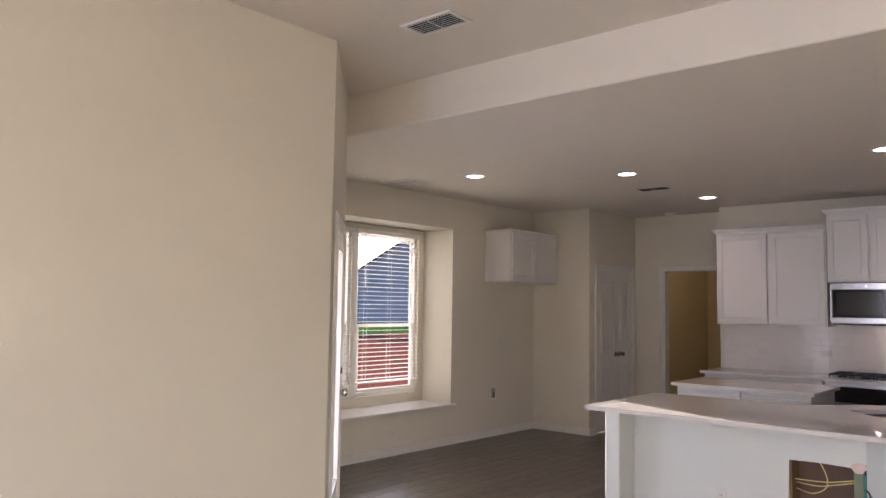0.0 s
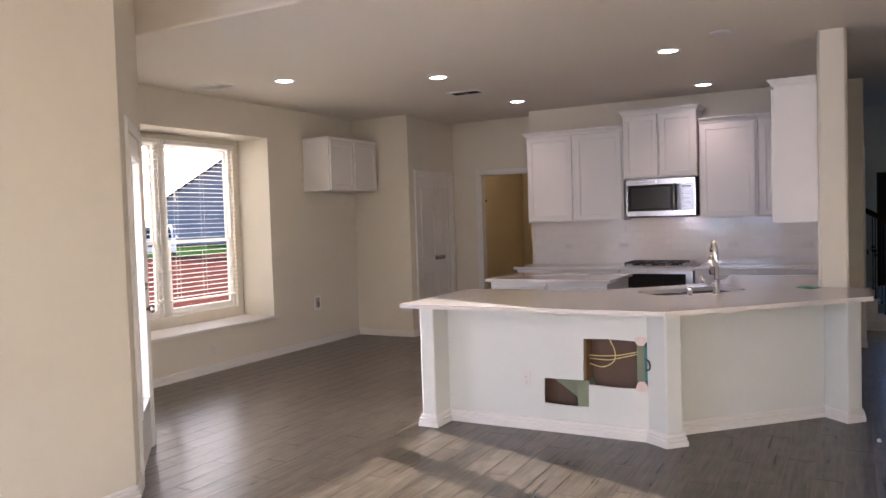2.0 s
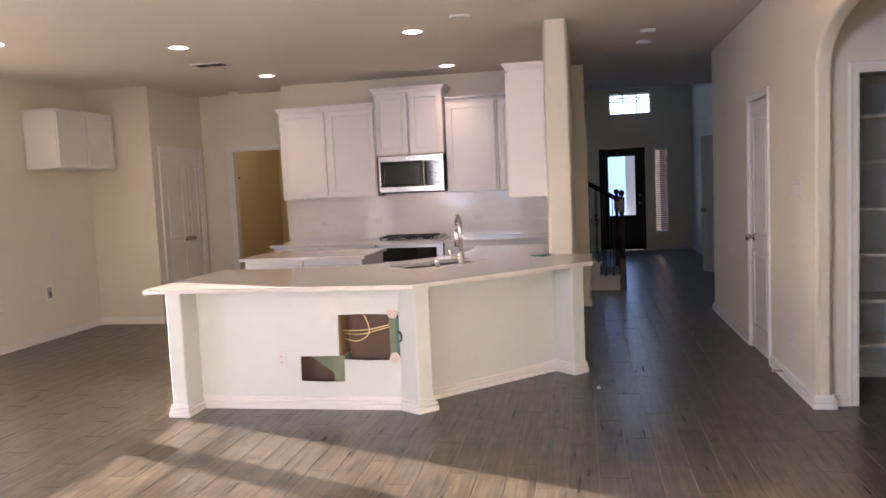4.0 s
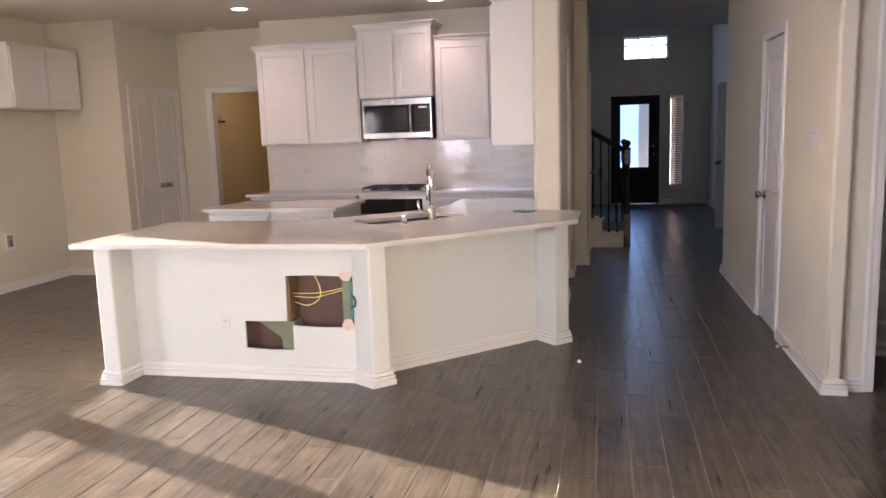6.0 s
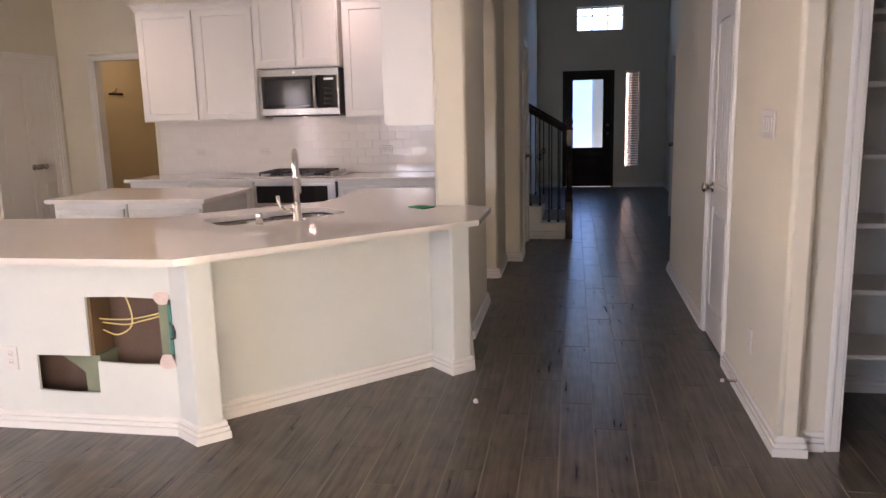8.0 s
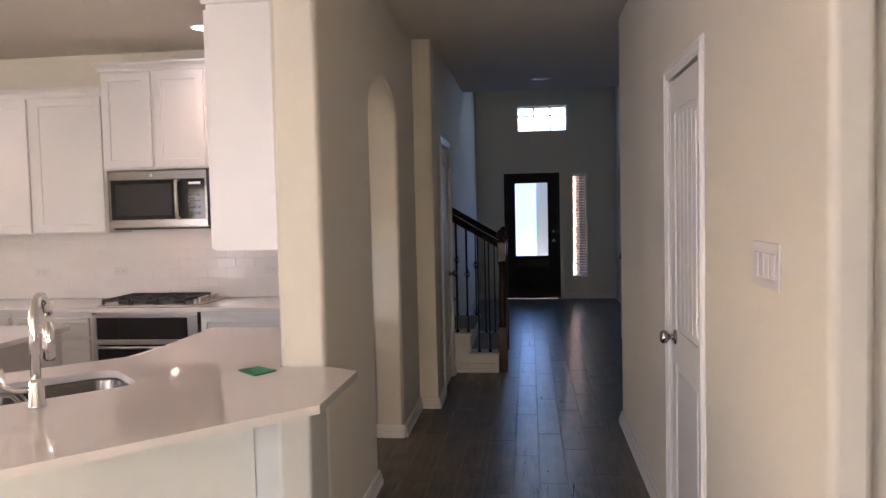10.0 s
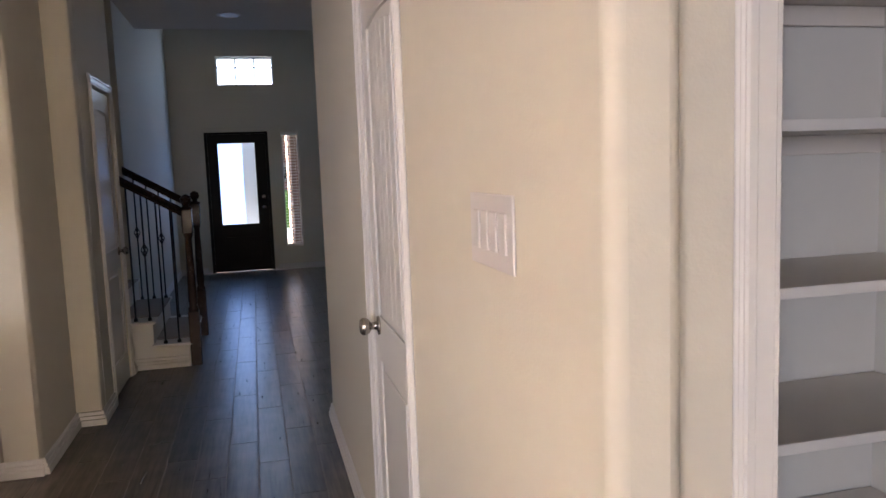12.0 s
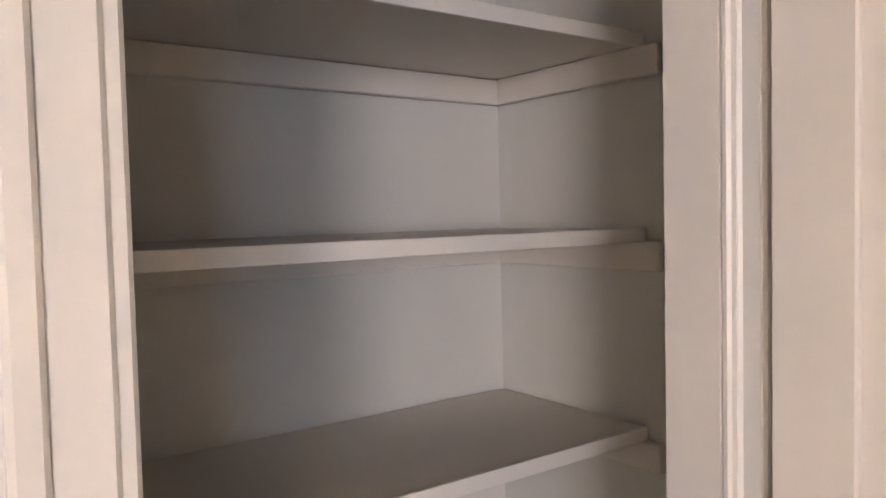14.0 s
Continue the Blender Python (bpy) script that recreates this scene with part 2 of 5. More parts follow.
# ---- mesh helpers ----


def obj(name, bm, mat, parent=None, label="", smooth=False):
    me = bpy.data.meshes.new(name)
    bmesh.ops.recalc_face_normals(bm, faces=bm.faces)
    bm.to_mesh(me)
    bm.free()
    me.materials.append(mat)
    if smooth:
        me.polygons.foreach_set("use_smooth", [True] * len(me.polygons))
    ob = new(name, me)
    if parent:
        ob.parent = parent
    return tagged(ob, label)


part = obj


def thing(name, label, category, group="", kind=""):
    return tagged(new(name), label, category, group, kind)


def structure(name, bm, mat, label="", parent=None):
    ob = obj(name, bm, mat, parent)
    return tagged(ob, label, "", "", "structure") if not parent else tagged(ob, label)


def box(bm, x0, x1, y0, y1, z0, z1, bevel=0.0, seg=1):
    """One box into bm, its edges rounded by bevel."""
    vs = [bm.verts.new((x, y, z)) for x in (x0, x1) for y in (y0, y1) for z in (z0, z1)]
    fs = [bm.faces.new([vs[i] for i in f]) for f in ((0, 1, 3, 2), (4, 6, 7, 5), (0, 4, 5, 1), (2, 3, 7, 6), (0, 2, 6, 4), (1, 5, 7, 3))]
    if bevel:
        bmesh.ops.bevel(bm, geom=list({e for f in fs for e in f.edges}), offset=bevel, segments=seg, affect="EDGES", profile=0.5)
    return bm


def block(*a, **k):
    return box(bmesh.new(), *a, **k)


def prism(bm, poly, z0, z1, bevel=0.0, seg=1, which="all"):
    """An upright prism on a plan polygon. which: 'upright' rounds its vertical edges alone, 'top' those of its top."""
    lo, hi = [bm.verts.new((x, y, z0)) for x, y in poly], [bm.verts.new((x, y, z1)) for x, y in poly]
    n = len(poly)
    bm.faces.new(lo[::-1])
    top = bm.faces.new(hi)
    sides = [bm.faces.new((lo[i], lo[(i + 1) % n], hi[(i + 1) % n], hi[i])) for i in range(n)]
    if bevel:
        bmesh.ops.recalc_face_normals(bm, faces=bm.faces)
        bm.normal_update()
        if which == "upright":
            edges = [e for f in sides for e in f.edges if abs(e.verts[0].co.z - e.verts[1].co.z) > 1e-6]
        else:
            edges = list(top.edges) if which == "top" else [e for f in sides for e in f.edges]
        bmesh.ops.bevel(bm, geom=list(set(edges)), offset=bevel, segments=seg, affect="EDGES", profile=0.5)
    return bm


def sheet(bm, poly, axis, a, b, bevel=0.0, seg=2):
    """A standing slab: the polygon of (along, z) in the plane across axis, from a to b along that axis."""
    poly = [p for i, p in enumerate(poly) if math.dist(p, poly[i - 1]) > 1e-4]
    put = (lambda u, z, w: (w, u, z)) if axis == "x" else (lambda u, z, w: (u, w, z))
    lo, hi = [bm.verts.new(put(u, z, a)) for u, z in poly], [bm.verts.new(put(u, z, b)) for u, z in poly]
    n = len(poly)
    f0, f1 = bm.faces.new(lo[::-1]), bm.faces.new(hi)
    for i in range(n):
        bm.faces.new((lo[i], lo[(i + 1) % n], hi[(i + 1) % n], hi[i]))
    if bevel:
        bmesh.ops.recalc_face_normals(bm, faces=bm.faces)
        bm.normal_update()
        bmesh.ops.bevel(bm, geom=list(set(f0.edges) | set(f1.edges)), offset=bevel, segments=seg, affect="EDGES", profile=0.5)
    bmesh.ops.triangulate(bm, faces=[f for f in bm.faces if len(f.verts) > 4])
    return bm


def turned(bm, profile, at=(0, 0, 0), axis="z", steps=20):
    """A body of revolution: profile rows of (distance along the axis, radius)."""
    rings = []
    for d, r in profile:
        ring = []
        for k in range(steps):
            c, s = math.cos(2 * math.pi * k / steps) * r, math.sin(2 * math.pi * k / steps) * r
            p = {"z": (c, s, d), "x": (d, c, s), "y": (c, d, s)}[axis]
            ring.append(bm.verts.new((at[0] + p[0], at[1] + p[1], at[2] + p[2])))
        rings.append(ring)
    for a, b in zip(rings, rings[1:]):
        for k in range(steps):
            bm.faces.new((a[k], a[(k + 1) % steps], b[(k + 1) % steps], b[k]))
    bm.faces.new(rings[0][::-1])
    bm.faces.new(rings[-1])
    return bm


def tube(bm, points, r, steps=10):
    """A round rod along a polyline."""
    pts = [Vector(p) for p in points]
    rings, side = [], None
    for i, p in enumerate(pts):
        d = (pts[min(i + 1, len(pts) - 1)] - pts[max(i - 1, 0)]).normalized()
        side = (side or Vector((0, 0, 1)) if abs(d.z) < 0.9 else side or Vector((1, 0, 0)))
        u = (side - d * side.dot(d)).normalized()
        side, v = u, d.cross(u)
        rings.append([bm.verts.new(p + (u * math.cos(a) + v * math.sin(a)) * r) for a in (2 * math.pi * k / steps for k in range(steps))])
    for a, b in zip(rings, rings[1:]):
        for k in range(steps):
            bm.faces.new((a[k], a[(k + 1) % steps], b[(k + 1) % steps], b[k]))
    bm.faces.new(rings[0][::-1])
    bm.faces.new(rings[-1])
    return bm


def arched(u0, u1, z_low, spring, crown, steps=14):
    """The outline of an opening with an arched head, from its foot up and over."""
    mid, half = (u0 + u1) / 2, (u1 - u0) / 2
    pts = [(u0, z_low)]
    for k in range(steps + 1):
        a = math.pi * (1 - k / steps)
        pts.append((mid + half * math.cos(a), spring + (crown - spring) * math.sin(a)))
    return pts + [(u1, z_low)]


def moulding(bm, line, profile, side=1):
    """Extrudes a profile of (out, z) along a plan polyline, mitred; side: which side of the line it stands out to."""
    pts = [Vector((x, y)) for x, y in line]
    rows = []
    for i, p in enumerate(pts):
        ds = [(pts[j + 1] - pts[j]).normalized() for j in (i - 1, i) if 0 <= j < len(pts) - 1]
        ns = [Vector((-d.y, d.x)) * side for d in ds]
        n = ns[0] if len(ns) == 1 else (ns[0] + ns[1]) / max(0.2, 1 + ns[0].dot(ns[1]))
        rows.append([bm.verts.new((p.x + n.x * o, p.y + n.y * o, z)) for o, z in profile])
    m = len(profile)
    for a, b in zip(rows, rows[1:]):
        for k in range(m):
            bm.faces.new((a[k], a[(k + 1) % m], b[(k + 1) % m], b[k]))
    bm.faces.new(rows[0])
    bm.faces.new(rows[-1][::-1])
    return bm


BASE_PROFILE = [(0, 0), (0.022, 0), (0.022, 0.033), (0.019, 0.036), (0.009, 0.036), (0.009, 0.041), (0.017, 0.042), (0.017, 0.056), (0.014, 0.059), (0.005, 0.059), (0.005, 0.064), (0.011, 0.065), (0.010, 0.079), (0.004, 0.085), (0, 0.085)]


def baseboard(line, side=1, parent=None):
    return structure("baseboard", moulding(bmesh.new(), line, BASE_PROFILE, side), TRIM, "white stepped wooden baseboard along the wall", parent)


def local(m, ob):
    """Turns a thing that was built round the origin to its place."""
    ob.matrix_basis = m
    return ob

# ---- plan ----
CEIL, LIVING, TALL = 2.78, 3.08, 5.2
CT = 0.87  # top of every kitchen counter


def holed_wall(axis, a, b, u0, u1, z1, holes):
    """A wall across axis from a to b, along u0..u1, with rectangular openings (ua, ub, za, zb); those that reach the floor are notches."""
    outline = [(u0, 0)]
    for ua, ub, za, zb in sorted(h for h in holes if h[2] <= 0):
        outline += [(ua, 0), (ua, zb), (ub, zb), (ub, 0)]
    outline += [(u1, 0), (u1, z1), (u0, z1)]
    loops = [outline] + [[(h[0], h[2]), (h[1], h[2]), (h[1], h[3]), (h[0], h[3])] for h in holes if h[2] > 0]
    return standing(axis, a, b, loops)


def standing(axis, a, b, loops):
    """A standing slab from a to b along axis: the first loop of (along, z) is its outline, the others are openings."""
    bm, edges = bmesh.new(), []
    put = (lambda u, z: (a, u, z)) if axis == "x" else (lambda u, z: (u, a, z))
    for loop in loops:
        vs = [bm.verts.new(put(u, z)) for u, z in loop]
        edges += [bm.edges.new((vs[i], vs[(i + 1) % len(vs)])) for i in range(len(vs))]
    made = bmesh.ops.triangle_fill(bm, use_beauty=True, use_dissolve=False, edges=edges, normal=(1, 0, 0) if axis == "x" else (0, 1, 0))
    faces = [g for g in made["geom"] if isinstance(g, bmesh.types.BMFace)]
    far = bmesh.ops.extrude_face_region(bm, geom=faces, use_keep_orig=True)
    bmesh.ops.translate(bm, vec=(b - a, 0, 0) if axis == "x" else (0, b - a, 0), verts=[g for g in far["geom"] if isinstance(g, bmesh.types.BMVert)])
    return bm


def casing(axis, plane, out, u0, u1, top, parent=None, width=0.06):
    """White trim round a door opening: two legs and a head, each with a stepped face."""
    bm = bmesh.new()
    steps = ((0.0, width, 0.010), (0.010, width - 0.004, 0.014), (width * 0.62, width - 0.008, 0.019))
    for s0, s1, d in steps:
        w0, w1 = sorted((plane, plane + out * d))
        for ua, ub in ((u0 - s1, u0 - s0), (u1 + s0, u1 + s1)):
            box(bm, *((w0, w1, ua, ub) if axis == "x" else (ua, ub, w0, w1)), 0, top + s0, 0.003)
        ua, ub = u0 - s1, u1 + s1
        box(bm, *((w0, w1, ua, ub) if axis == "x" else (ua, ub, w0, w1)), top + s0, top + s1, 0.003)
    return structure("trim", bm, TRIM, "white stepped door casing", parent)


def jamb(axis, a, b, u0, u1, top):
    """The lining of a door opening through its wall."""
    bm, t = bmesh.new(), 0.018
    for ua, ub in ((u0, u0 + t), (u1 - t, u1)):
        box(bm, *((a, b, ua, ub) if axis == "x" else (ua, ub, a, b)), 0, top)
    box(bm, *((a, b, u0 + t, u1 - t) if axis == "x" else (u0 + t, u1 - t, a, b)), top - t, top)
    return structure("trim", bm, TRIM, "white door jamb lining the opening")


# ---- setting ----
structure("floor", prism(bmesh.new(), [(-5.4, 3.85), (-3.9, 3.85), (-3.12, 3.12), (-3.12, -4.08), (1.95, -4.08), (1.95, 3.85), (3.08, 3.85), (3.08, 13.15), (2.72, 13.15), (2.72, 16.1), (0.32, 16.1), (0.32, 11.8), (-3.05, 11.65), (-4.68, 11.65), (-4.68, 9.75), (-5.4, 9.75)], -0.12, -0.0014), FLOOR_GROUT, "dark wood-look plank tile floor with pale grout")
# The window openings in these walls are unseen, assumed for the fill lamps.
structure("wall_living_west", holed_wall("x", -3.17, -3.0, -4.1, 3.07, LIVING, [(-2.85, -0.55, 1.0, 2.5)]), WALL, "greige painted living room wall with an assumed, unseen window")
structure("wall_living_south", holed_wall("y", -4.12, -4.0, -3.0, 1.88, LIVING, [(-2.95, -1.35, 0.95, 2.45)]), WALL, "greige painted living room wall with an assumed, unseen window")
structure("wall_living_east", holed_wall("x", 1.88, 2.0, -4.12, 3.8, LIVING, [(-2.15, 0.95, 0.45, 2.45)]), WALL, "greige painted living room wall with an assumed, unseen window")

# diagonal wall with a closed door, built along x and turned
DIAG = pose(-3.0, 3.07, 0, 0, 0, 135)
DIAG_LEN = math.hypot(0.85, 0.85)
diag = structure("wall_diagonal", holed_wall("y", 0.0, 0.12, 0, DIAG_LEN, LIVING, [(0.30, 1.02, 0, 2.05)]), WALL, "greige painted diagonal wall with a door")
diag.matrix_basis = DIAG
diag_trim = casing("y", 0.0, -1, 0.30, 1.02, 2.05)
diag_trim.matrix_basis = DIAG
structure("wall_dining_south", block(-5.8, -3.85, 3.8, 3.92, 0, CEIL), WALL, "greige painted dining wall")

# thick window wall with its deep box opening
structure("wall_west", holed_wall("x", -5.82, -5.24, 3.92, 8.55, CEIL, [(4.61, 6.79, 0.44, 2.42)]), WALL, "greige painted dining wall with a deep window recess")
structure("wall_recess_back", holed_wall("x", -5.80, -5.68, 4.615, 6.785, 2.415, [(4.75, 6.70, 0.56, 2.36)]), WALL, "greige painted back of the window recess")
structure("window_sill", block(-5.68, -5.20, 4.55, 6.85, 0.425, 0.45, bevel=0.006, seg=2), TRIM, "white painted deep window sill board")

structure("wall_north", block(-5.24, -4.42, 8.43, 8.55, 0, CEIL), WALL, "greige painted wall beside the refrigerator space")
structure("wall_closet_doors", holed_wall("x", -4.54, -4.42, 8.55, 9.78, CEIL, [(8.62, 9.54, 0, 2.05)]), WALL, "greige painted wall with double closet doors")
structure("wall_utility", holed_wall("y", 9.66, 9.78, -4.42, -3.11, CEIL, [(-4.02, -3.19, 0, 2.06)]), WALL, "greige painted wall with an open doorway")
structure("wall_kitchen", block(-3.11, 0.21, 9.23, 9.78, 0, CEIL), WALL, "greige painted kitchen wall behind the cabinets")
casing("x", -4.42, 1, 8.62, 9.54, 2.05)
casing("y", 9.66, -1, -4.02, -3.19, 2.06)
jamb("y", 9.66, 9.78, -4.02, -3.19, 2.06)
jamb("x", -4.54, -4.42, 8.62, 9.54, 2.05)
structure("wall_closet_back", block(-5.1, -5.0, 8.55, 9.78, 0, CEIL), WALL, "greige painted closet wall")

# utility room behind the doorway
structure("wall_utility_west", block(-4.72, -4.6, 9.78, 12.7, 0, CEIL), YELLOW_WALL, "cream painted utility room wall")
structure("wall_utility_north", block(-4.6, -3.125, 12.6, 12.7, 0, CEIL), YELLOW_WALL, "cream painted utility room wall")
structure("wall_utility_east", block(-3.17, -3.125, 9.78, 12.6, 0, CEIL), YELLOW_WALL, "cream painted utility room wall")
structure("ceiling_utility", block(-4.72, -3.125, 9.9, 12.7, CEIL - 0.02, CEIL + 0.1), CEILING, "pale painted utility room ceiling")
structure("floor_utility", block(-4.6, -3.17, 9.78, 12.6, -0.02, -0.001), FLOOR_GROUT, "dark tiled utility room floor")

# hall, west side: the wall ends in a square column beside the counter, with an arch through to the kitchen
arch = arched(7.63, 8.50, 0, 2.06, 2.29)
hall_w = [(6.65, 0), *arch, (9.24, 0), (9.24, CEIL), (6.65, CEIL)]
structure("wall_hall_west", sheet(bmesh.new(), hall_w, "x", 0.21, 0.41, 0.022, 6), WALL, "greige painted hall wall with an arched opening")
structure("wall_hall_jog", prism(bmesh.new(), [(0.211, 9.241), (0.55, 9.241), (0.55, 9.36), (0.211, 9.36)], 0, CEIL, 0.012, 2, "upright"), WALL, "greige painted short return of the hall wall")
structure("wall_hall_closet", holed_wall("x", 0.43, 0.55, 9.36, 10.45, CEIL, [(9.68, 10.32, 0, 2.05)]), WALL, "greige painted hall wall with a closet door")
casing("x", 0.55, 1, 9.68, 10.32, 2.05)
structure("wall_stair_south", block(-3.0, 0.43, 10.33, 10.45, 0, TALL), WALL, "greige painted stairwell wall")
structure("wall_stair_above", block(0.43, 0.55, 10.45, 10.47, CEIL, TALL), WALL, "greige painted stairwell wall")
structure("wall_stair_north", block(-3.0, 0.40, 11.72, 11.84, 0, TALL), WALL, "greige painted stairwell wall")
structure("wall_stair_west", block(-3.12, -3.0, 10.33, 11.84, 0, TALL), WALL, "greige painted stairwell wall")
structure("wall_foyer_west", block(0.28, 0.40, 11.84, 16.03, 0, TALL), WALL, "greige painted foyer wall")
structure("wall_foyer_front", holed_wall("y", 16.03, 16.18, -0.2, 2.8, TALL, [(0.85, 1.75, 0, 2.06), (1.08, 1.885, 2.73, 3.14), (1.935, 2.19, 0.34, 2.05)]), WALL, "greige painted entrance wall with door, sidelight and transom")
structure("wall_foyer_east", holed_wall("x", 2.65, 2.77, 8.88, 16.03, TALL, [(11.75, 12.45, 0, 2.05)]), WALL, "greige painted foyer wall with a doorway")
structure("wall_study", holed_wall("x", 4.2, 4.3, 11.0, 13.2, CEIL, []), WALL, "greige painted wall of the side room")
structure("wall_study_south", block(2.77, 4.3, 10.9, 11.0, 0, CEIL), WALL, "greige painted wall of the side room")
structure("wall_study_north", block(2.77, 4.3, 13.1, 13.2, 0, CEIL), WALL, "greige painted wall of the side room")
structure("ceiling_study", block(2.77, 4.3, 11.0, 13.1, CEIL, CEIL + 0.1), CEILING, "pale painted ceiling of the side room")
structure("floor_study", block(2.77, 4.3, 10.9, 13.2, -0.1, 0.0), CARPET, "carpeted floor of the side room")

# hall, east side: closet door, then the arch to the pantry
arch_e = arched(3.98, 5.25, 0, 2.06, 2.36)
hall_e = [(3.8, 0), *arch_e, (6.40, 0), (6.40, 2.07), (7.05, 2.07), (7.05, 0), (8.88, 0), (8.88, CEIL), (3.8, CEIL)]
structure("wall_hall_east", sheet(bmesh.new(), hall_e, "x", 1.88, 1.975, 0.022, 6), WALL, "greige painted hall wall with an arch and a closet door")
for nm in ("wall_hall_west", "wall_hall_east"):
    for face in bpy.data.objects[nm].data.polygons:
        face.use_smooth = max(abs(c) for c in face.normal) < 0.999
structure("wall_hall_east_end", block(1.975, 2.77, 8.76, 8.88, 0, TALL), WALL, "greige painted return wall of the hall")
structure("wall_closet_east", block(2.75, 2.87, 6.1, 8.76, 0, CEIL), WALL, "greige painted closet wall")
casing("x", 1.88, -1, 6.42, 7.03, 2.05)
jamb("x", 1.88, 1.975, 6.40, 7.05, 2.07)
structure("wall_alcove_east", block(3.0, 3.12, 3.92, 5.318, 0, CEIL), WALL, "greige painted alcove wall")
structure("wall_alcove_south", block(1.975, 3.12, 3.8, 3.92, 0, CEIL), WALL, "greige painted alcove wall")
structure("wall_pantry_front", holed_wall("y", 5.318, 5.375, 1.975, 3.12, CEIL, [(2.127, 2.646, 0, 2.06)]), WALL, "greige painted wall round the pantry doorway")
structure("wall_pantry_back", block(1.975, 3.12, 6.038, 6.1, 0, CEIL), PANTRY_COOL_LIGHT, "painted pantry back wall, greyed in colour for cool light")
structure("wall_pantry_east", block(2.995, 3.12, 5.375, 6.038, 0, CEIL), PANTRY_COOL_LIGHT, "painted pantry side wall, greyed in colour for cool light")
casing("y", 5.318, -1, 2.145, 2.628, 2.045, width=0.065)
jamb("y", 5.318, 5.375, 2.127, 2.646, 2.06)

structure("ceiling_kitchen", prism(bmesh.new(), [(-5.82, 3.92), (3.12, 3.92), (3.12, 8.76), (2.65, 8.76), (2.65, 11.9), (0.55, 11.9), (0.55, 10.33), (0.43, 10.33), (0.43, 9.9), (-5.82, 9.9)], CEIL, LIVING + 0.3, 0.015, 3), CEILING, "greige painted flat ceiling over kitchen and hall")
structure("ceiling_living", block(-3.17, 2.0, -4.12, 3.92, LIVING, LIVING + 0.1), CEILING, "greige painted higher living room ceiling")
structure("ceiling_corner", prism(bmesh.new(), [(-3.95, 3.92), (-3.17, 3.92), (-3.17, 3.0)], LIVING, LIVING + 0.1), CEILING, "greige painted ceiling corner")
structure("ceiling_foyer", block(-3.12, 2.77, 8.76, 16.18, TALL, TALL + 0.1), CEILING, "pale painted tall foyer ceiling")
structure("wall_foyer_south", block(-3.1, 2.77, 9.9, 10.3, LIVING + 0.3, TALL), WALL, "greige painted upper foyer wall")

baseboard([(-3.0, -4.0), (-3.0, 3.07), (-3.165, 3.235)], -1)
baseboard([(-5.24, 3.92), (-5.24, 8.43), (-4.42, 8.43), (-4.42, 8.56)], -1)
baseboard([(-4.42, 9.605), (-4.42, 9.66), (-4.085, 9.66)], -1)
baseboard([(0.41, 8.50), (0.41, 9.24), (0.55, 9.24), (0.55, 9.62)], -1)
baseboard([(0.21, 8.50), (0.41, 8.50)], -1)
baseboard([(0.41, 6.72), (0.41, 7.63), (0.21, 7.63)], -1)
baseboard([(0.55, 10.385), (0.55, 10.45), (0.53, 10.45)], -1)
baseboard([(0.40, 11.84), (0.40, 16.03), (0.845, 16.03)], -1)
baseboard([(1.755, 16.03), (2.65, 16.03), (2.65, 12.52)], -1)
baseboard([(2.65, 11.69), (2.65, 8.88), (1.88, 8.88), (1.88, 7.095)], -1)
baseboard([(1.88, 6.355), (1.88, 5.25), (1.975, 5.25), (1.975, 5.318), (2.078, 5.318)], -1)
baseboard([(2.995, 5.375), (2.995, 6.038), (1.975, 6.038), (1.975, 5.375)], 1)
baseboard([(3.0, 5.318), (3.0, 3.92), (1.975, 3.92), (1.975, 3.98), (1.88, 3.98), (1.88, -4.0)], -1)

# ---- doors ----


def knob(parent, x, z, side=1):
    """A round knob on its rose, standing out along y."""
    bm = bmesh.new()
    rows = [(0.0, 0.032), (0.006, 0.031), (0.009, 0.014), (0.028, 0.012), (0.034, 0.022), (0.044, 0.029), (0.056, 0.029), (0.064, 0.022), (0.067, 0.008)]
    turned(bm, [(side * (0.0175 + d), r) for d, r in rows], (x, 0, z), "y")
    return part("knob", bm, NICKEL, parent, "satin nickel round door knob", True)


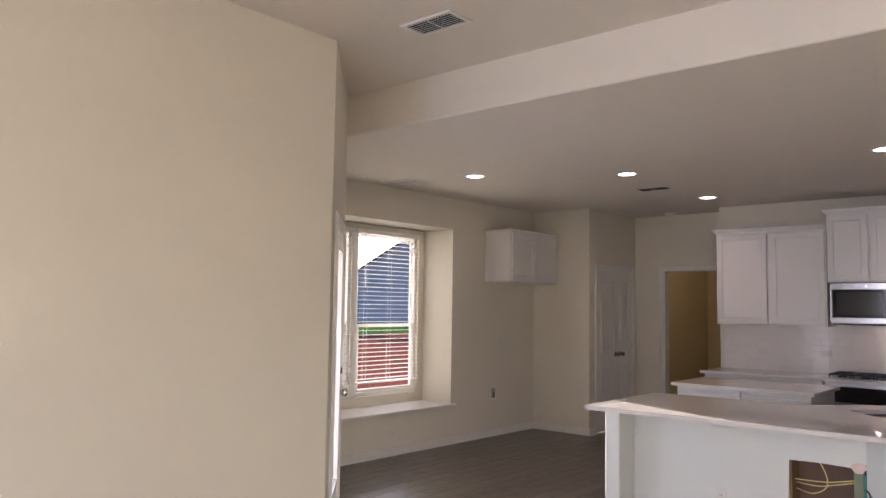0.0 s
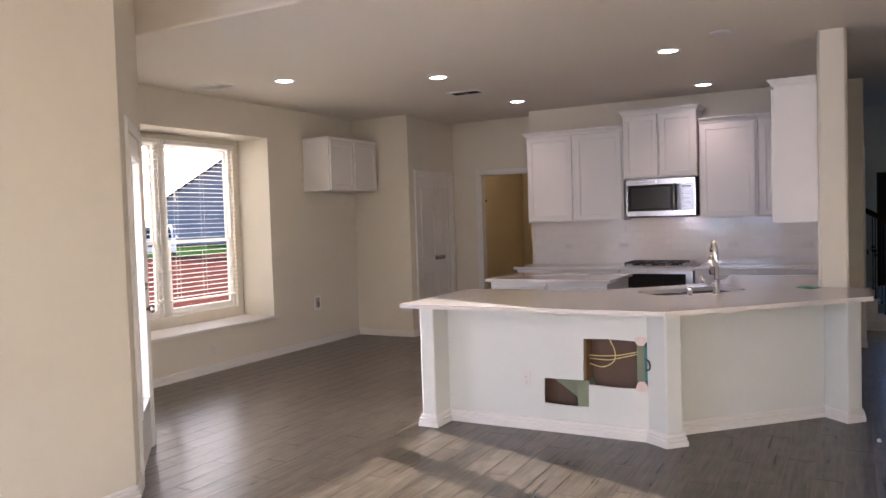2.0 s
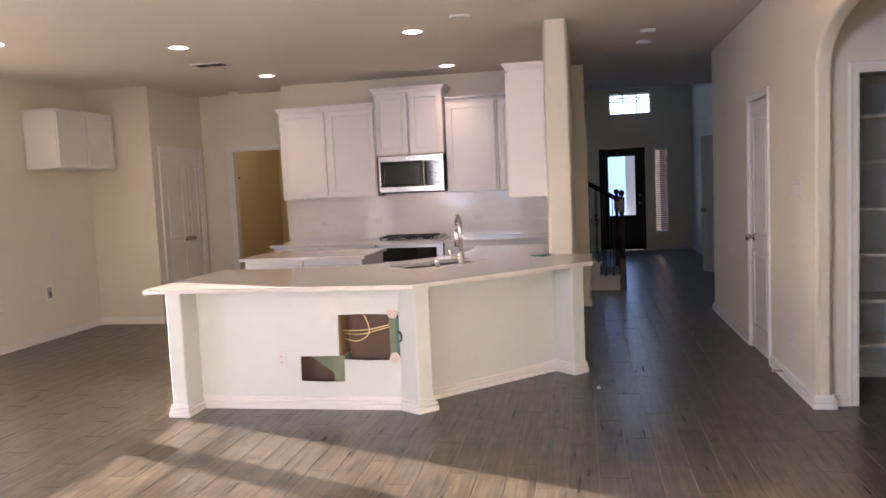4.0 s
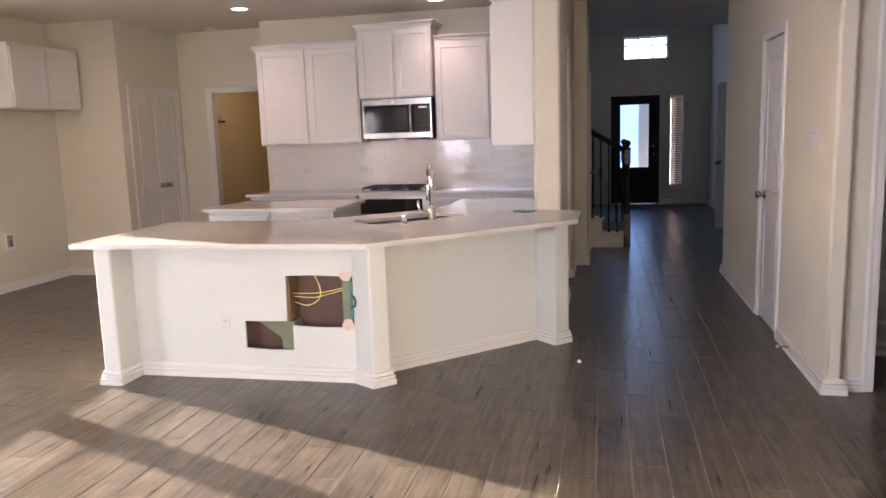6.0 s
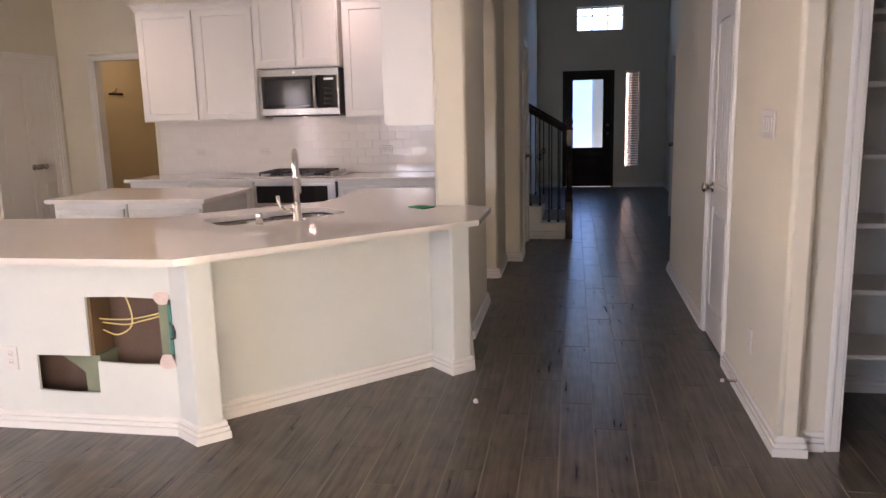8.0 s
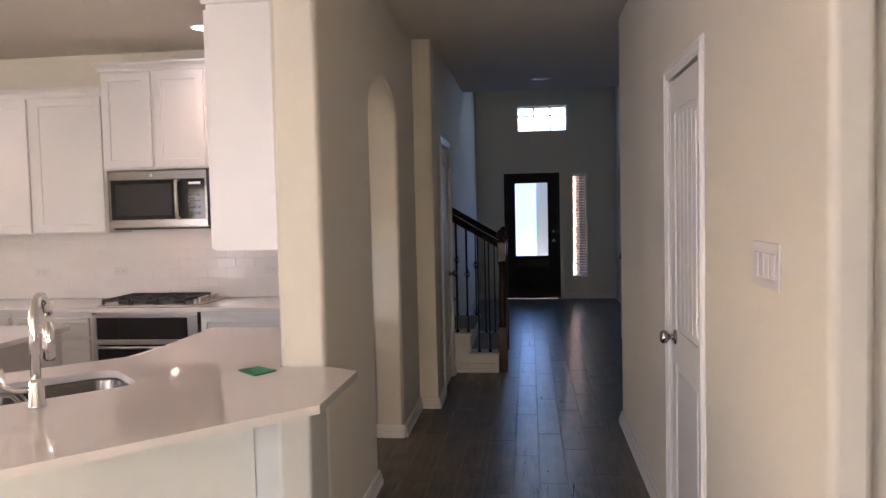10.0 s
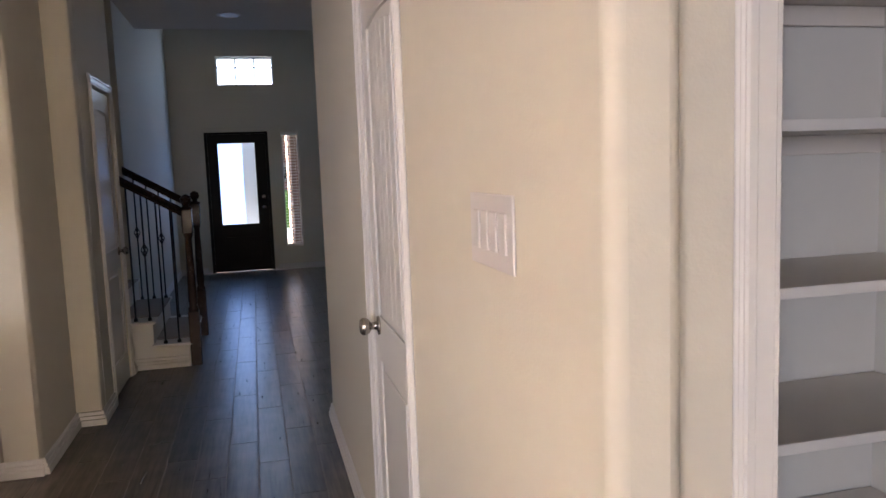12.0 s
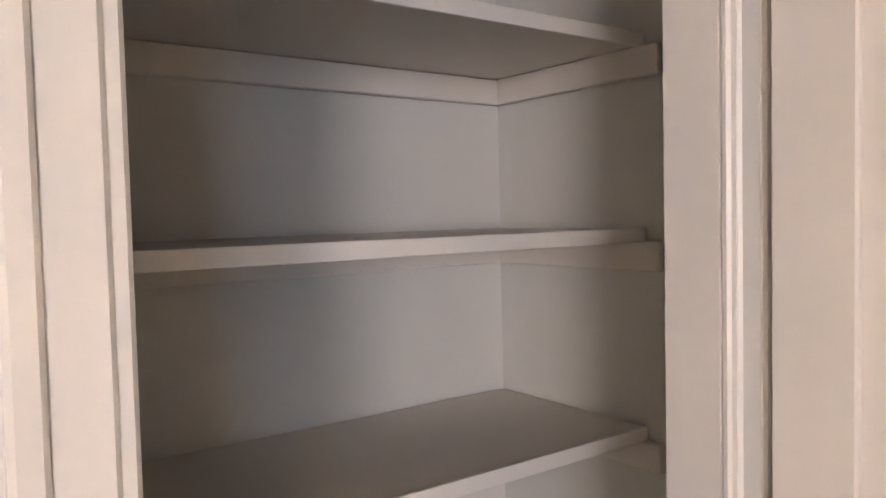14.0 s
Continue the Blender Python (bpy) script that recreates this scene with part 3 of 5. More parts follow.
def panel_door(name, label, w, h, m, knob_at=None, hinges=(), both=True, grooves=False):
    """A two-panel door with an arched upper panel; its hinge edge at the origin, along x."""
    d = thing(name, label, "door")
    part("slab", block(0, w, -0.008, 0.008, 0, h), TRIM, d)
    s = 0.085 if w > 0.5 else 0.07
    mid0, mid1 = h * 0.40, h * 0.40 + 0.15
    for sgn in (-1, 1):
        a, b = sorted((sgn * 0.008, sgn * 0.0175))
        part("stile", block(0, s, a, b, 0, h, bevel=0.002), TRIM, d)
        part("stile", block(w - s, w, a, b, 0, h, bevel=0.002), TRIM, d)
        part("bottom_rail", block(s, w - s, a, b, 0, 0.2, bevel=0.002), TRIM, d)
        part("lock_rail", block(s, w - s, a, b, mid0, mid1, bevel=0.002), TRIM, d)
        over = [p for p in arched(s, w - s, h - 0.16, h - 0.145, h - 0.122)][1:-1]
        part("top_rail", sheet(bmesh.new(), [*over, (w - s, h), (s, h)], "y", a, b), TRIM, d)
        i = 0.03
        up = arched(s + i, w - s - i, mid1 + i, h - 0.145 - i, h - 0.122 - i)
        a, b = sorted((sgn * 0.008, sgn * 0.0155))
        if grooves:
            n, u0, u1 = 5, s + i, w - s - i
            for k in range(n):
                ua, ub = u0 + (u1 - u0) * k / n + 0.003, u0 + (u1 - u0) * (k + 1) / n - 0.003
                rise = [h - 0.145 - i + 0.023 * math.sin(math.pi * (u - u0) / (u1 - u0)) for u in (ua, ub)]
                part("panel_board", sheet(bmesh.new(), [(ua, mid1 + i), (ub, mid1 + i), (ub, rise[1]), (ua, rise[0])], "y", a, b, 0.003, 2), TRIM, d)
        else:
            part("upper_panel", sheet(bmesh.new(), up, "y", a, b, 0.004, 1), TRIM, d)
        part("lower_panel", block(s + i, w - s - i, a, b, 0.2 + i, mid0 - i, bevel=0.004), TRIM, d)
    if knob_at:
        for sgn in (-1, 1) if both else (-1,):
            knob(d, knob_at[0], knob_at[1], sgn)
    for z in hinges:
        part("hinge", turned(bmesh.new(), [(z - 0.045, 0.007), (z + 0.045, 0.007)], (w + 0.003 if knob_at and knob_at[0] < w / 2 else -0.004, -0.02, 0), "z", 10), TRIM, d, "painted butt hinge", True)
    return local(m, d)


def patio_door(m, w=0.70, h=2.03):
    """A glazed outside door: slab with one tall lite in a raised frame, its hinge edge at the origin."""
    d = thing("door_patio", "white glazed patio door, closed, in the diagonal wall", "door")
    u0, u1, z0, z1 = 0.13, w - 0.13, 0.36, 1.88
    part("slab", standing("y", -0.02, 0.02, [[(0, 0), (w, 0), (w, h), (0, h)], [(u0, z0), (u1, z0), (u1, z1), (u0, z1)]]), TRIM, d)
    part("lite_frame", standing("y", -0.034, -0.0205, [[(u0 - 0.035, z0 - 0.035), (u1 + 0.035, z0 - 0.035), (u1 + 0.035, z1 + 0.035), (u0 - 0.035, z1 + 0.035)], [(u0, z0), (u1, z0), (u1, z1), (u0, z1)]]), TRIM, d)
    part("glass_pane", block(u0, u1, -0.003, 0.003, z0, z1), CLEAR, d, "clear glass pane").visible_shadow = False
    knob(d, w - 0.065, 0.93, -1)
    part("deadbolt", turned(bmesh.new(), [(-0.045, 0.02), (-0.024, 0.03), (-0.0205, 0.03)], (w - 0.065, 0, 1.08), "y"), NICKEL, d, "satin nickel deadbolt", True)
    return local(m, d)


patio_door(DIAG @ pose(0.31, 0.022, 0.01))
panel_door("door_closet_leaf", "white arched two-panel closet door leaf, closed, the wider of a pair", 0.53, 2.02, pose(-4.45, 8.64, 0.01, 0, 0, 90), (0.475, 0.95), (), False)
panel_door("door_closet_leaf", "white arched two-panel closet door leaf, closed, the narrower of a pair", 0.345, 2.02, pose(-4.45, 9.52, 0.01, 0, 0, -90), (0.29, 0.95), (), True)
panel_door("door_hall_closet", "white two-panel door with plank grooves and painted hinges, closed", 0.61, 2.03, pose(1.90, 7.03, 0.01, 0, 0, -90), (0.09, 0.93), (0.25, 1.08, 1.80), True, True)
panel_door("door_stair_closet", "white two-panel closet door, closed, beside the stairs", 0.62, 2.02, pose(0.525, 9.69, 0.01, 0, 0, 90), (0.56, 0.93))
panel_door("door_pantry", "white panel door standing open beside the pantry", 0.47, 2.03, pose(2.668, 5.285, 0.01, 0, 0, -88), (0.35, 0.93), (), True)
panel_door("door_side_room", "white panel door standing open into the foyer", 0.62, 2.03, pose(2.63, 11.77, 0.01, 0, 0, 124), (0.55, 0.93))
for owner, x, y in ((bpy.data.objects["door_hall_closet"], 1.872, 6.418), (bpy.data.objects["door_pantry"], 2.648, 5.29)):
    for z in (0.24, 1.05, 1.86):
        h = part("hinge", turned(bmesh.new(), [(z - 0.045, 0.0075), (z + 0.045, 0.0075)], (x, y, 0), "z", 10), TRIM, owner, "painted steel butt hinge", True)
        h.matrix_parent_inverse = owner.matrix_basis.inverted()


def front_door():
    d = thing("front_door", "black entrance door with a tall frosted glass pane, closed", "door")
    x0, x1, y = 0.89, 1.71, 16.06
    g = (1.02, 1.565, 0.70, 1.91)
    bm = bmesh.new()
    box(bm, x0, g[0], y, y + 0.045, 0.01, 2.03, 0.003)
    box(bm, g[1], x1, y, y + 0.045, 0.01, 2.03, 0.003)
    box(bm, g[0], g[1], y, y + 0.045, g[3], 2.03, 0.003)
    box(bm, g[0], g[1], y, y + 0.045, 0.01, g[2], 0.003)
    part("slab", bm, DOOR_BLACK, d)
    bm = bmesh.new()
    for a in ((g[0] - 0.03, g[0] + 0.01, g[2] - 0.03, g[3] + 0.03), (g[1] - 0.01, g[1] + 0.03, g[2] - 0.03, g[3] + 0.03), (g[0], g[1], g[2] - 0.03, g[2] + 0.01), (g[0], g[1], g[3] - 0.01, g[3] + 0.03)):
        box(bm, a[0], a[1], y - 0.012, y - 0.002, a[2], a[3], 0.003)
    part("glass_moulding", bm, DOOR_BLACK, d)
    part("lower_panel", block(1.05, 1.55, y - 0.008, y, 0.16, 0.52, bevel=0.006), DOOR_BLACK, d)
    part("glass_pane", block(g[0], g[1], y + 0.018, y + 0.024, g[2], g[3]), FROST, d, "frosted glass pane").visible_shadow = False
    part("deadbolt", turned(bmesh.new(), [(-0.02, 0.03), (-0.003, 0.033), (0.0, 0.03)], (1.65, y, 1.10), "y"), NICKEL, d, "satin nickel deadbolt", True)
    part("handle", turned(bmesh.new(), [(-0.065, 0.012), (-0.055, 0.028), (-0.04, 0.028), (-0.025, 0.012), (-0.006, 0.012), (-0.004, 0.032), (0.0, 0.032)], (1.65, y, 0.95), "y"), NICKEL, d, "satin nickel knob", True)
    return d


front_door()
bm = bmesh.new()
for a in ((0.85, 0.89, 0, 2.06), (1.71, 1.75, 0, 2.06), (0.89, 1.71, 2.03, 2.06)):
    box(bm, a[0], a[1], 16.025, 16.17, a[2], a[3])
structure("trim_front_door", bm, DOOR_BLACK, "black painted entrance door frame")
bm = bmesh.new()
for a in ((0.79, 0.85, 0, 2.12), (1.75, 1.81, 0, 2.12), (0.85, 1.75, 2.06, 2.12)):
    box(bm, a[0], a[1], 16.013, 16.03, a[2], a[3], 0.003)
structure("trim_front_casing", bm, WALL, "painted casing round the entrance door")

# ---- windows ----


def sash_window(name, label, y0, y1, x=-5.74, z0=0.56, z1=2.36, meet=1.30):
    """A single-hung window in the west wall: frame, two sashes, panes."""
    w = tagged(new(name), label, "window", "", "structure")
    t = 0.045
    bm = bmesh.new()
    for a in ((y0, y0 + t, z0, z1), (y1 - t, y1, z0, z1), (y0 + t, y1 - t, z0, z0 + t), (y0 + t, y1 - t, z1 - t, z1)):
        box(bm, x - 0.04, x + 0.03, a[0], a[1], a[2], a[3], 0.004)
    part("window_frame", bm, TRIM, w)
    for nm, za, zb, dx in (("upper_sash", meet, z1 - t, -0.016), ("lower_sash", z0 + t, meet + 0.035, 0.012)):
        bm, s = bmesh.new(), 0.032
        for a in ((y0 + t, y0 + t + s, za, zb), (y1 - t - s, y1 - t, za, zb), (y0 + t + s, y1 - t - s, za, za + s), (y0 + t + s, y1 - t - s, zb - s, zb)):
            box(bm, x + dx - 0.012, x + dx + 0.012, a[0], a[1], a[2], a[3], 0.003)
        sash = part(nm, bm, TRIM, w)
        part("pane", block(x + dx - 0.002, x + dx + 0.002, y0 + t + s, y1 - t - s, za + s, zb - s), CLEAR, sash).visible_shadow = False
    return w


def slat_blind(name, label, m, width, top, bottom, pitch, tilt, depth=0.048):
    """A venetian blind hung along local x with its head at z top: headrail, slats, bottom rail, ladder cords, wand."""
    b = thing(name, label, "blind")
    part("headrail", block(0, width, -0.028, 0.028, top - 0.045, top, bevel=0.004), VINYL, b)
    bm = bmesh.new()
    n = 3
    arc = [(-depth / 2 + depth * k / n, 0.0025 * math.sin(math.pi * k / n)) for k in range(n + 1)]
    loop = [(y, z) for y, z in arc] + [(y, z - 0.0026) for y, z in arc[::-1]]
    ends = [[bm.verts.new((x, y, z)) for y, z in loop] for x in (0.004, width - 0.004)]
    k = len(loop)
    for i in range(k):
        bm.faces.new((ends[0][i], ends[0][(i + 1) % k], ends[1][(i + 1) % k], ends[1][i]))
    bm.faces.new(ends[0][::-1]), bm.faces.new(ends[1])
    z, first = top - 0.06, None
    while z > bottom + 0.03:
        if first is None:
            s = first = part("slat", bm, VINYL, b)
        else:
            s = new("slat", first.data)
            s.parent = b
        s.matrix_basis = pose(0, 0, z, tilt + random.uniform(-1.5, 1.5), 0, 0)
        z -= pitch
    part("bottom_rail", block(0.002, width - 0.002, -0.024, 0.024, bottom, bottom + 0.018, bevel=0.004), VINYL, b)
    for x in (width * 0.12, width * 0.5, width * 0.88) if width > 0.5 else (width * 0.2, width * 0.8):
        bm = bmesh.new()
        for y in (-0.026, 0.026):
            tube(bm, [(x, y, bottom + 0.01), (x, y, top - 0.04)], 0.0013, 5)
        part("ladder_cord", bm, VINYL, b)
    part("tilt_wand", tube(bmesh.new(), [(width * 0.08, -0.034, top - 0.05), (width * 0.08, -0.036, top - 0.62)], 0.004, 8), VINYL, b)
    return local(m, b)


sash_window("window_1", "white vinyl single-hung dining window", 4.75, 5.67)
sash_window("window_2", "white vinyl single-hung dining window", 5.73, 6.70)
structure("window_mullion", block(-5.78, -5.70, 5.67, 5.73, 0.56, 2.36, bevel=0.004), TRIM, "white mullion between the paired windows")
slat_blind("window_blind", "white faux-wood blind, lowered with open slats, in the dining window", pose(-5.672, 4.77, 0, 0, 0, 90), 0.90, 2.36, 0.70, 0.047, 0)
slat_blind("window_blind", "white faux-wood blind, lowered with open slats, in the dining window", pose(-5.672, 5.74, 0, 0, 0, 90), 0.95, 2.36, 0.70, 0.047, 0)


def fixed_window(name, label, x0, x1, z0, z1, y, bars_x=(), bars_z=()):
    w = tagged(new(name), label, "window", "", "structure")
    t = 0.022
    bm = bmesh.new()
    for a in ((x0, x0 + t, z0, z1), (x1 - t, x1, z0, z1), (x0 + t, x1 - t, z0, z0 + t), (x0 + t, x1 - t, z1 - t, z1)):
        box(bm, a[0], a[1], y - 0.03, y + 0.03, a[2], a[3], 0.003)
    part("window_frame", bm, TRIM, w)
    for x in bars_x:
        part("muntin", block(x - 0.011, x + 0.011, y - 0.012, y + 0.012, z0 + t, z1 - t), TRIM, w)
    for z in bars_z:
        part("muntin", block(x0 + t, x1 - t, y - 0.0125, y + 0.0125, z - 0.011, z + 0.011), TRIM, w)
    part("pane", block(x0 + t, x1 - t, y - 0.003, y + 0.003, z0 + t, z1 - t), CLEAR, w).visible_shadow = False
    return w


fixed_window("window_transom", "white transom window with muntins above the entrance door", 1.08, 1.885, 2.73, 3.14, 16.12, (1.35, 1.62), (2.99,))
fixed_window("window_sidelight", "narrow white sidelight window beside the entrance door", 1.935, 2.19, 0.34, 2.05, 16.12)
slat_blind("sidelight_blind", "white narrow blind with open slats over the sidelight", pose(1.945, 16.055, 0), 0.235, 2.04, 0.36, 0.044, 6)
# Frames of the unseen, assumed living room windows.
for nm, axis, a0, a1, z0, z1 in (("assumed_window_south", "y", -2.95, -1.35, 0.95, 2.45), ("assumed_window_east", "x", -2.15, 0.95, 0.45, 2.45), ("assumed_window_west", "w", -2.85, -0.55, 1.0, 2.5)):
    w = tagged(new(nm), "white frame of an assumed, unseen living room window", "window", "", "structure")
    bm = bmesh.new()
    for ua, ub, za, zb in ((a0, a0 + 0.05, z0, z1), (a1 - 0.05, a1, z0, z1), (a0 + 0.05, a1 - 0.05, z0, z0 + 0.05), (a0 + 0.05, a1 - 0.05, z1 - 0.05, z1), ((a0 + a1) / 2 - 0.03, (a0 + a1) / 2 + 0.03, z0 + 0.05, z1 - 0.05)):
        box(bm, *((ua, ub, -4.1, -4.04) if axis == "y" else (1.93, 1.99, ua, ub) if axis == "x" else (-3.15, -3.09, ua, ub)), za, zb)
    part("window_frame", bm, TRIM, w)

# ---- kitchen ----


def shaker_face(bm, u0, u1, z0, z1, axis, plane, out, thick=0.019, rail=0.058):
    """A shaker door or drawer front on a plane, facing out along axis: raised rim and a sunk panel."""
    inner = plane
    outer = plane + out * thick
    sunk = outer - out * 0.007
    pt = (lambda u, w, z: (w, u, z)) if axis == "x" else (lambda u, w, z: (u, w, z))
    r = min(rail, (u1 - u0) * 0.3, (z1 - z0) * 0.3)
    e = 0.004
    rings = []
    for du, w in ((0, inner), (0, outer - out * 0.003), (0.003, outer), (r, outer), (r + e, sunk)):
        rings.append([bm.verts.new(pt(u, w, z)) for u, z in ((u0 + du, z0 + du), (u1 - du, z0 + du), (u1 - du, z1 - du), (u0 + du, z1 - du))])
    for a, b in zip(rings, rings[1:]):
        for k in range(4):
            bm.faces.new((a[k], a[(k + 1) % 4], b[(k + 1) % 4], b[k]))
    bm.faces.new(rings[0][::-1]), bm.faces.new(rings[-1])
    return bm


CROWN = [(0, 0), (0.012, 0.0), (0.018, 0.018), (0.034, 0.036), (0.042, 0.042), (0.042, 0.056), (0, 0.056)]


def wall_cabinet(label, x0, x1, y0, y1, z0, z1, fronts, axis="y", out=-1, crown=True, crown_line=None, group="kitchen wall cabinets", crown_size=1.0):
    """A white cabinet box with shaker doors on its front (fronts: rows of u0, u1) and a crown on top."""
    c = thing("wall_cabinet", label, "cabinet", group)
    part("body", block(x0, x1, y0, y1, z0, z1, bevel=0.0015), CABINET, c)
    plane = {("y", -1): y0, ("x", 1): x1, ("x", -1): x0}[(axis, out)]
    for u0, u1 in fronts:
        part("door", shaker_face(bmesh.new(), u0, u1, z0 + 0.012, z1 - 0.03, axis, plane + out * 0.001, out), CABINET, c)
    if crown:
        line = crown_line or [(x0, y1), (x0, y0), (x1, y0), (x1, y1)]
        part("crown", moulding(bmesh.new(), line, [(o * crown_size, z1 - 0.012 + z * crown_size) for o, z in CROWN], -1), CABINET, c)
        part("cap", block(x0, x1, y0, y1, z1, z1 - 0.012 + 0.052 * crown_size), CABINET, c)
    return c


YB, YF = 9.225, 8.90
wall_cabinet("white two-door shaker wall cabinet with crown moulding", -3.02, -1.85, YF, YB, 1.39, 2.43, [(-3.005, -2.455), (-2.415, -1.865)])
wall_cabinet("white raised two-door shaker cabinet above the microwave", -1.83, -1.035, YF - 0.06, YB, 1.85, 2.58, [(-1.82, -1.445), (-1.42, -1.045)])
wall_cabinet("white one-door shaker wall cabinet with crown moulding", -1.015, -0.425, YF, YB, 1.39, 2.43, [(-1.0, -0.45)], crown_line=[(-1.015, YF), (-0.425, YF)])
wall_cabinet("white one-door shaker wall cabinet in the corner", -0.42, 0.205, YF, YB, 1.39, 2.43, [(-0.405, -0.02)], crown_line=[(-0.42, YF), (0.205, YF)])
wall_cabinet("white tall shaker wall cabinet against the column wall", -0.095, 0.207, 6.735, 7.58, 1.357, 2.42, [(6.75, 7.16), (7.165, 7.57)], "x", -1, True, [(-0.095, 7.58), (-0.095, 6.735), (0.207, 6.735)])
wall_cabinet("white two-door cabinet hung above the empty refrigerator space", -5.235, -4.86, 7.39, 8.37, 1.84, 2.45, [(7.405, 7.872), (7.888, 8.355)], "x", 1, True, [(-5.235, 7.39), (-4.86, 7.39), (-4.86, 8.37)], "refrigerator cabinet", 0.42)


def microwave():
    """Steel bands above and below a full-width black glass front, a bar handle between window and controls."""
    m = thing("microwave", "stainless steel over-range microwave with black glass door", "microwave")
    x0, x1, y0, y1, z0, z1 = -1.81, -1.05, 8.84, 9.22, 1.425, 1.845
    xd = x1 - 0.185
    part("body", block(x0, x1, y0 + 0.03, y1, z0, z1, bevel=0.004), MICRO_STEEL, m)
    bm = bmesh.new()
    for a in ((x0, x1, z1 - 0.068, z1 - 0.004), (x0, x1, z0 + 0.012, z0 + 0.062), (x0, x0 + 0.022, z0 + 0.062, z1 - 0.068), (x1 - 0.018, x1, z0 + 0.062, z1 - 0.068)):
        box(bm, a[0], a[1], y0, y0 + 0.03, a[2], a[3], 0.0015)
    part("door_frame", bm, MICRO_STEEL, m)
    glass_z = (z0 + 0.0625, z1 - 0.0685)
    part("door_glass", block(x0 + 0.0225, xd - 0.002, y0 + 0.003, y0 + 0.03, *glass_z), BLACK_GLASS, m, "black glass door front")
    part("door_window", block(x0 + 0.055, xd - 0.085, y0 + 0.0015, y0 + 0.003, glass_z[0] + 0.03, glass_z[1] - 0.03), TINTED_GLASS, m, "dark tinted door window")
    part("control_panel", block(xd + 0.002, x1 - 0.0185, y0 + 0.003, y0 + 0.03, *glass_z), BLACK_GLASS, m, "black glass control panel")
    xh = xd - 0.035
    part("handle", tube(bmesh.new(), [(xh, y0, z0 + 0.066), (xh, y0 - 0.034, z0 + 0.074), (xh, y0 - 0.04, (z0 + z1) / 2), (xh, y0 - 0.034, z1 - 0.08), (xh, y0, z1 - 0.072)], 0.013, 12), STEEL, m, "steel bar handle", True)
    part("display", block(xd + 0.045, x1 - 0.05, y0 + 0.0015, y0 + 0.003, glass_z[1] - 0.04, glass_z[1] - 0.022), glowing("faint_clock_display", (0.4, 0.8, 1.0), 0.004), m, "small lit display")
    for r in range(4):
        for c in range(3):
            part("button", block(xd + 0.04 + c * 0.034, xd + 0.062 + c * 0.034, y0 + 0.002, y0 + 0.003, glass_z[0] + 0.03 + r * 0.045, glass_z[0] + 0.046 + r * 0.045), TINTED_GLASS, m)
    part("badge", turned(bmesh.new(), [(y0 - 0.002, 0.012), (y0 + 0.001, 0.012)], ((x0 + x1) / 2 - 0.04, 0, z1 - 0.036), "y"), CHROME, m, "small round badge")
    part("vent_lip", block(x0 + 0.02, x1 - 0.02, y0 + 0.03, y1 - 0.1, z0 - 0.012, z0, bevel=0.003), DARK_METAL_SHADE, m)
    part("task_lamp", block(-1.455, -1.405, 8.97, 9.01, z0 - 0.0128, z0 - 0.0122), HOOD_GLOW, m, "lit warm task lamp under the microwave")
    return m


microwave()


def holed_slab(outer, inner, z0, z1):
    """A worktop on a plan outline with one opening."""
    bm = bmesh.new()
    edges = []
    for loop in (outer, inner):
        vs = [bm.verts.new((x, y, z1)) for x, y in loop]
        edges += [bm.edges.new((vs[i], vs[(i + 1) % len(vs)])) for i in range(len(vs))]
    top = bmesh.ops.triangle_fill(bm, use_beauty=True, use_dissolve=False, edges=edges)
    faces = [g for g in top["geom"] if isinstance(g, bmesh.types.BMFace)]
    lower = bmesh.ops.extrude_face_region(bm, geom=faces)
    bmesh.ops.translate(bm, vec=(0, 0, z0 - z1), verts=[g for g in lower["geom"] if isinstance(g, bmesh.types.BMVert)])
    return bm


def turn45(cx, cy, pts):
    c = math.sqrt(0.5)
    return [(cx + (u - v) * c, cy + (u + v) * c) for u, v in pts]


SX, SY = -0.64, 6.20


def rounded(u0, u1, v0, v1, r, steps=6):
    """A rectangle with rounded corners."""
    pts = []
    for cu, cv, a0 in ((u1 - r, v1 - r, 0), (u0 + r, v1 - r, 90), (u0 + r, v0 + r, 180), (u1 - r, v0 + r, 270)):
        pts += [(cu + r * math.cos(radians(a0 + 90 * k / steps)), cv + r * math.sin(radians(a0 + 90 * k / steps))) for k in range(steps + 1)]
    return pts


hole = turn45(SX, SY, rounded(-0.38, 0.38, -0.19, 0.19, 0.085))
TOP_LINE = [(-2.43, 4.92), (-0.567, 4.92), (0.553, 6.04), (0.56, 6.57), (0.435, 6.645), (0.207, 6.645), (0.207, 7.7), (-0.55, 7.7), (-0.55, 6.9), (-1.33, 6.12), (-2.43, 6.05)]
tagged(obj("peninsula_worktop", holed_slab(TOP_LINE, hole, CT - 0.03, CT), QUARTZ, None, "polished white quartz worktop with an angled bar edge"), "", "countertop")


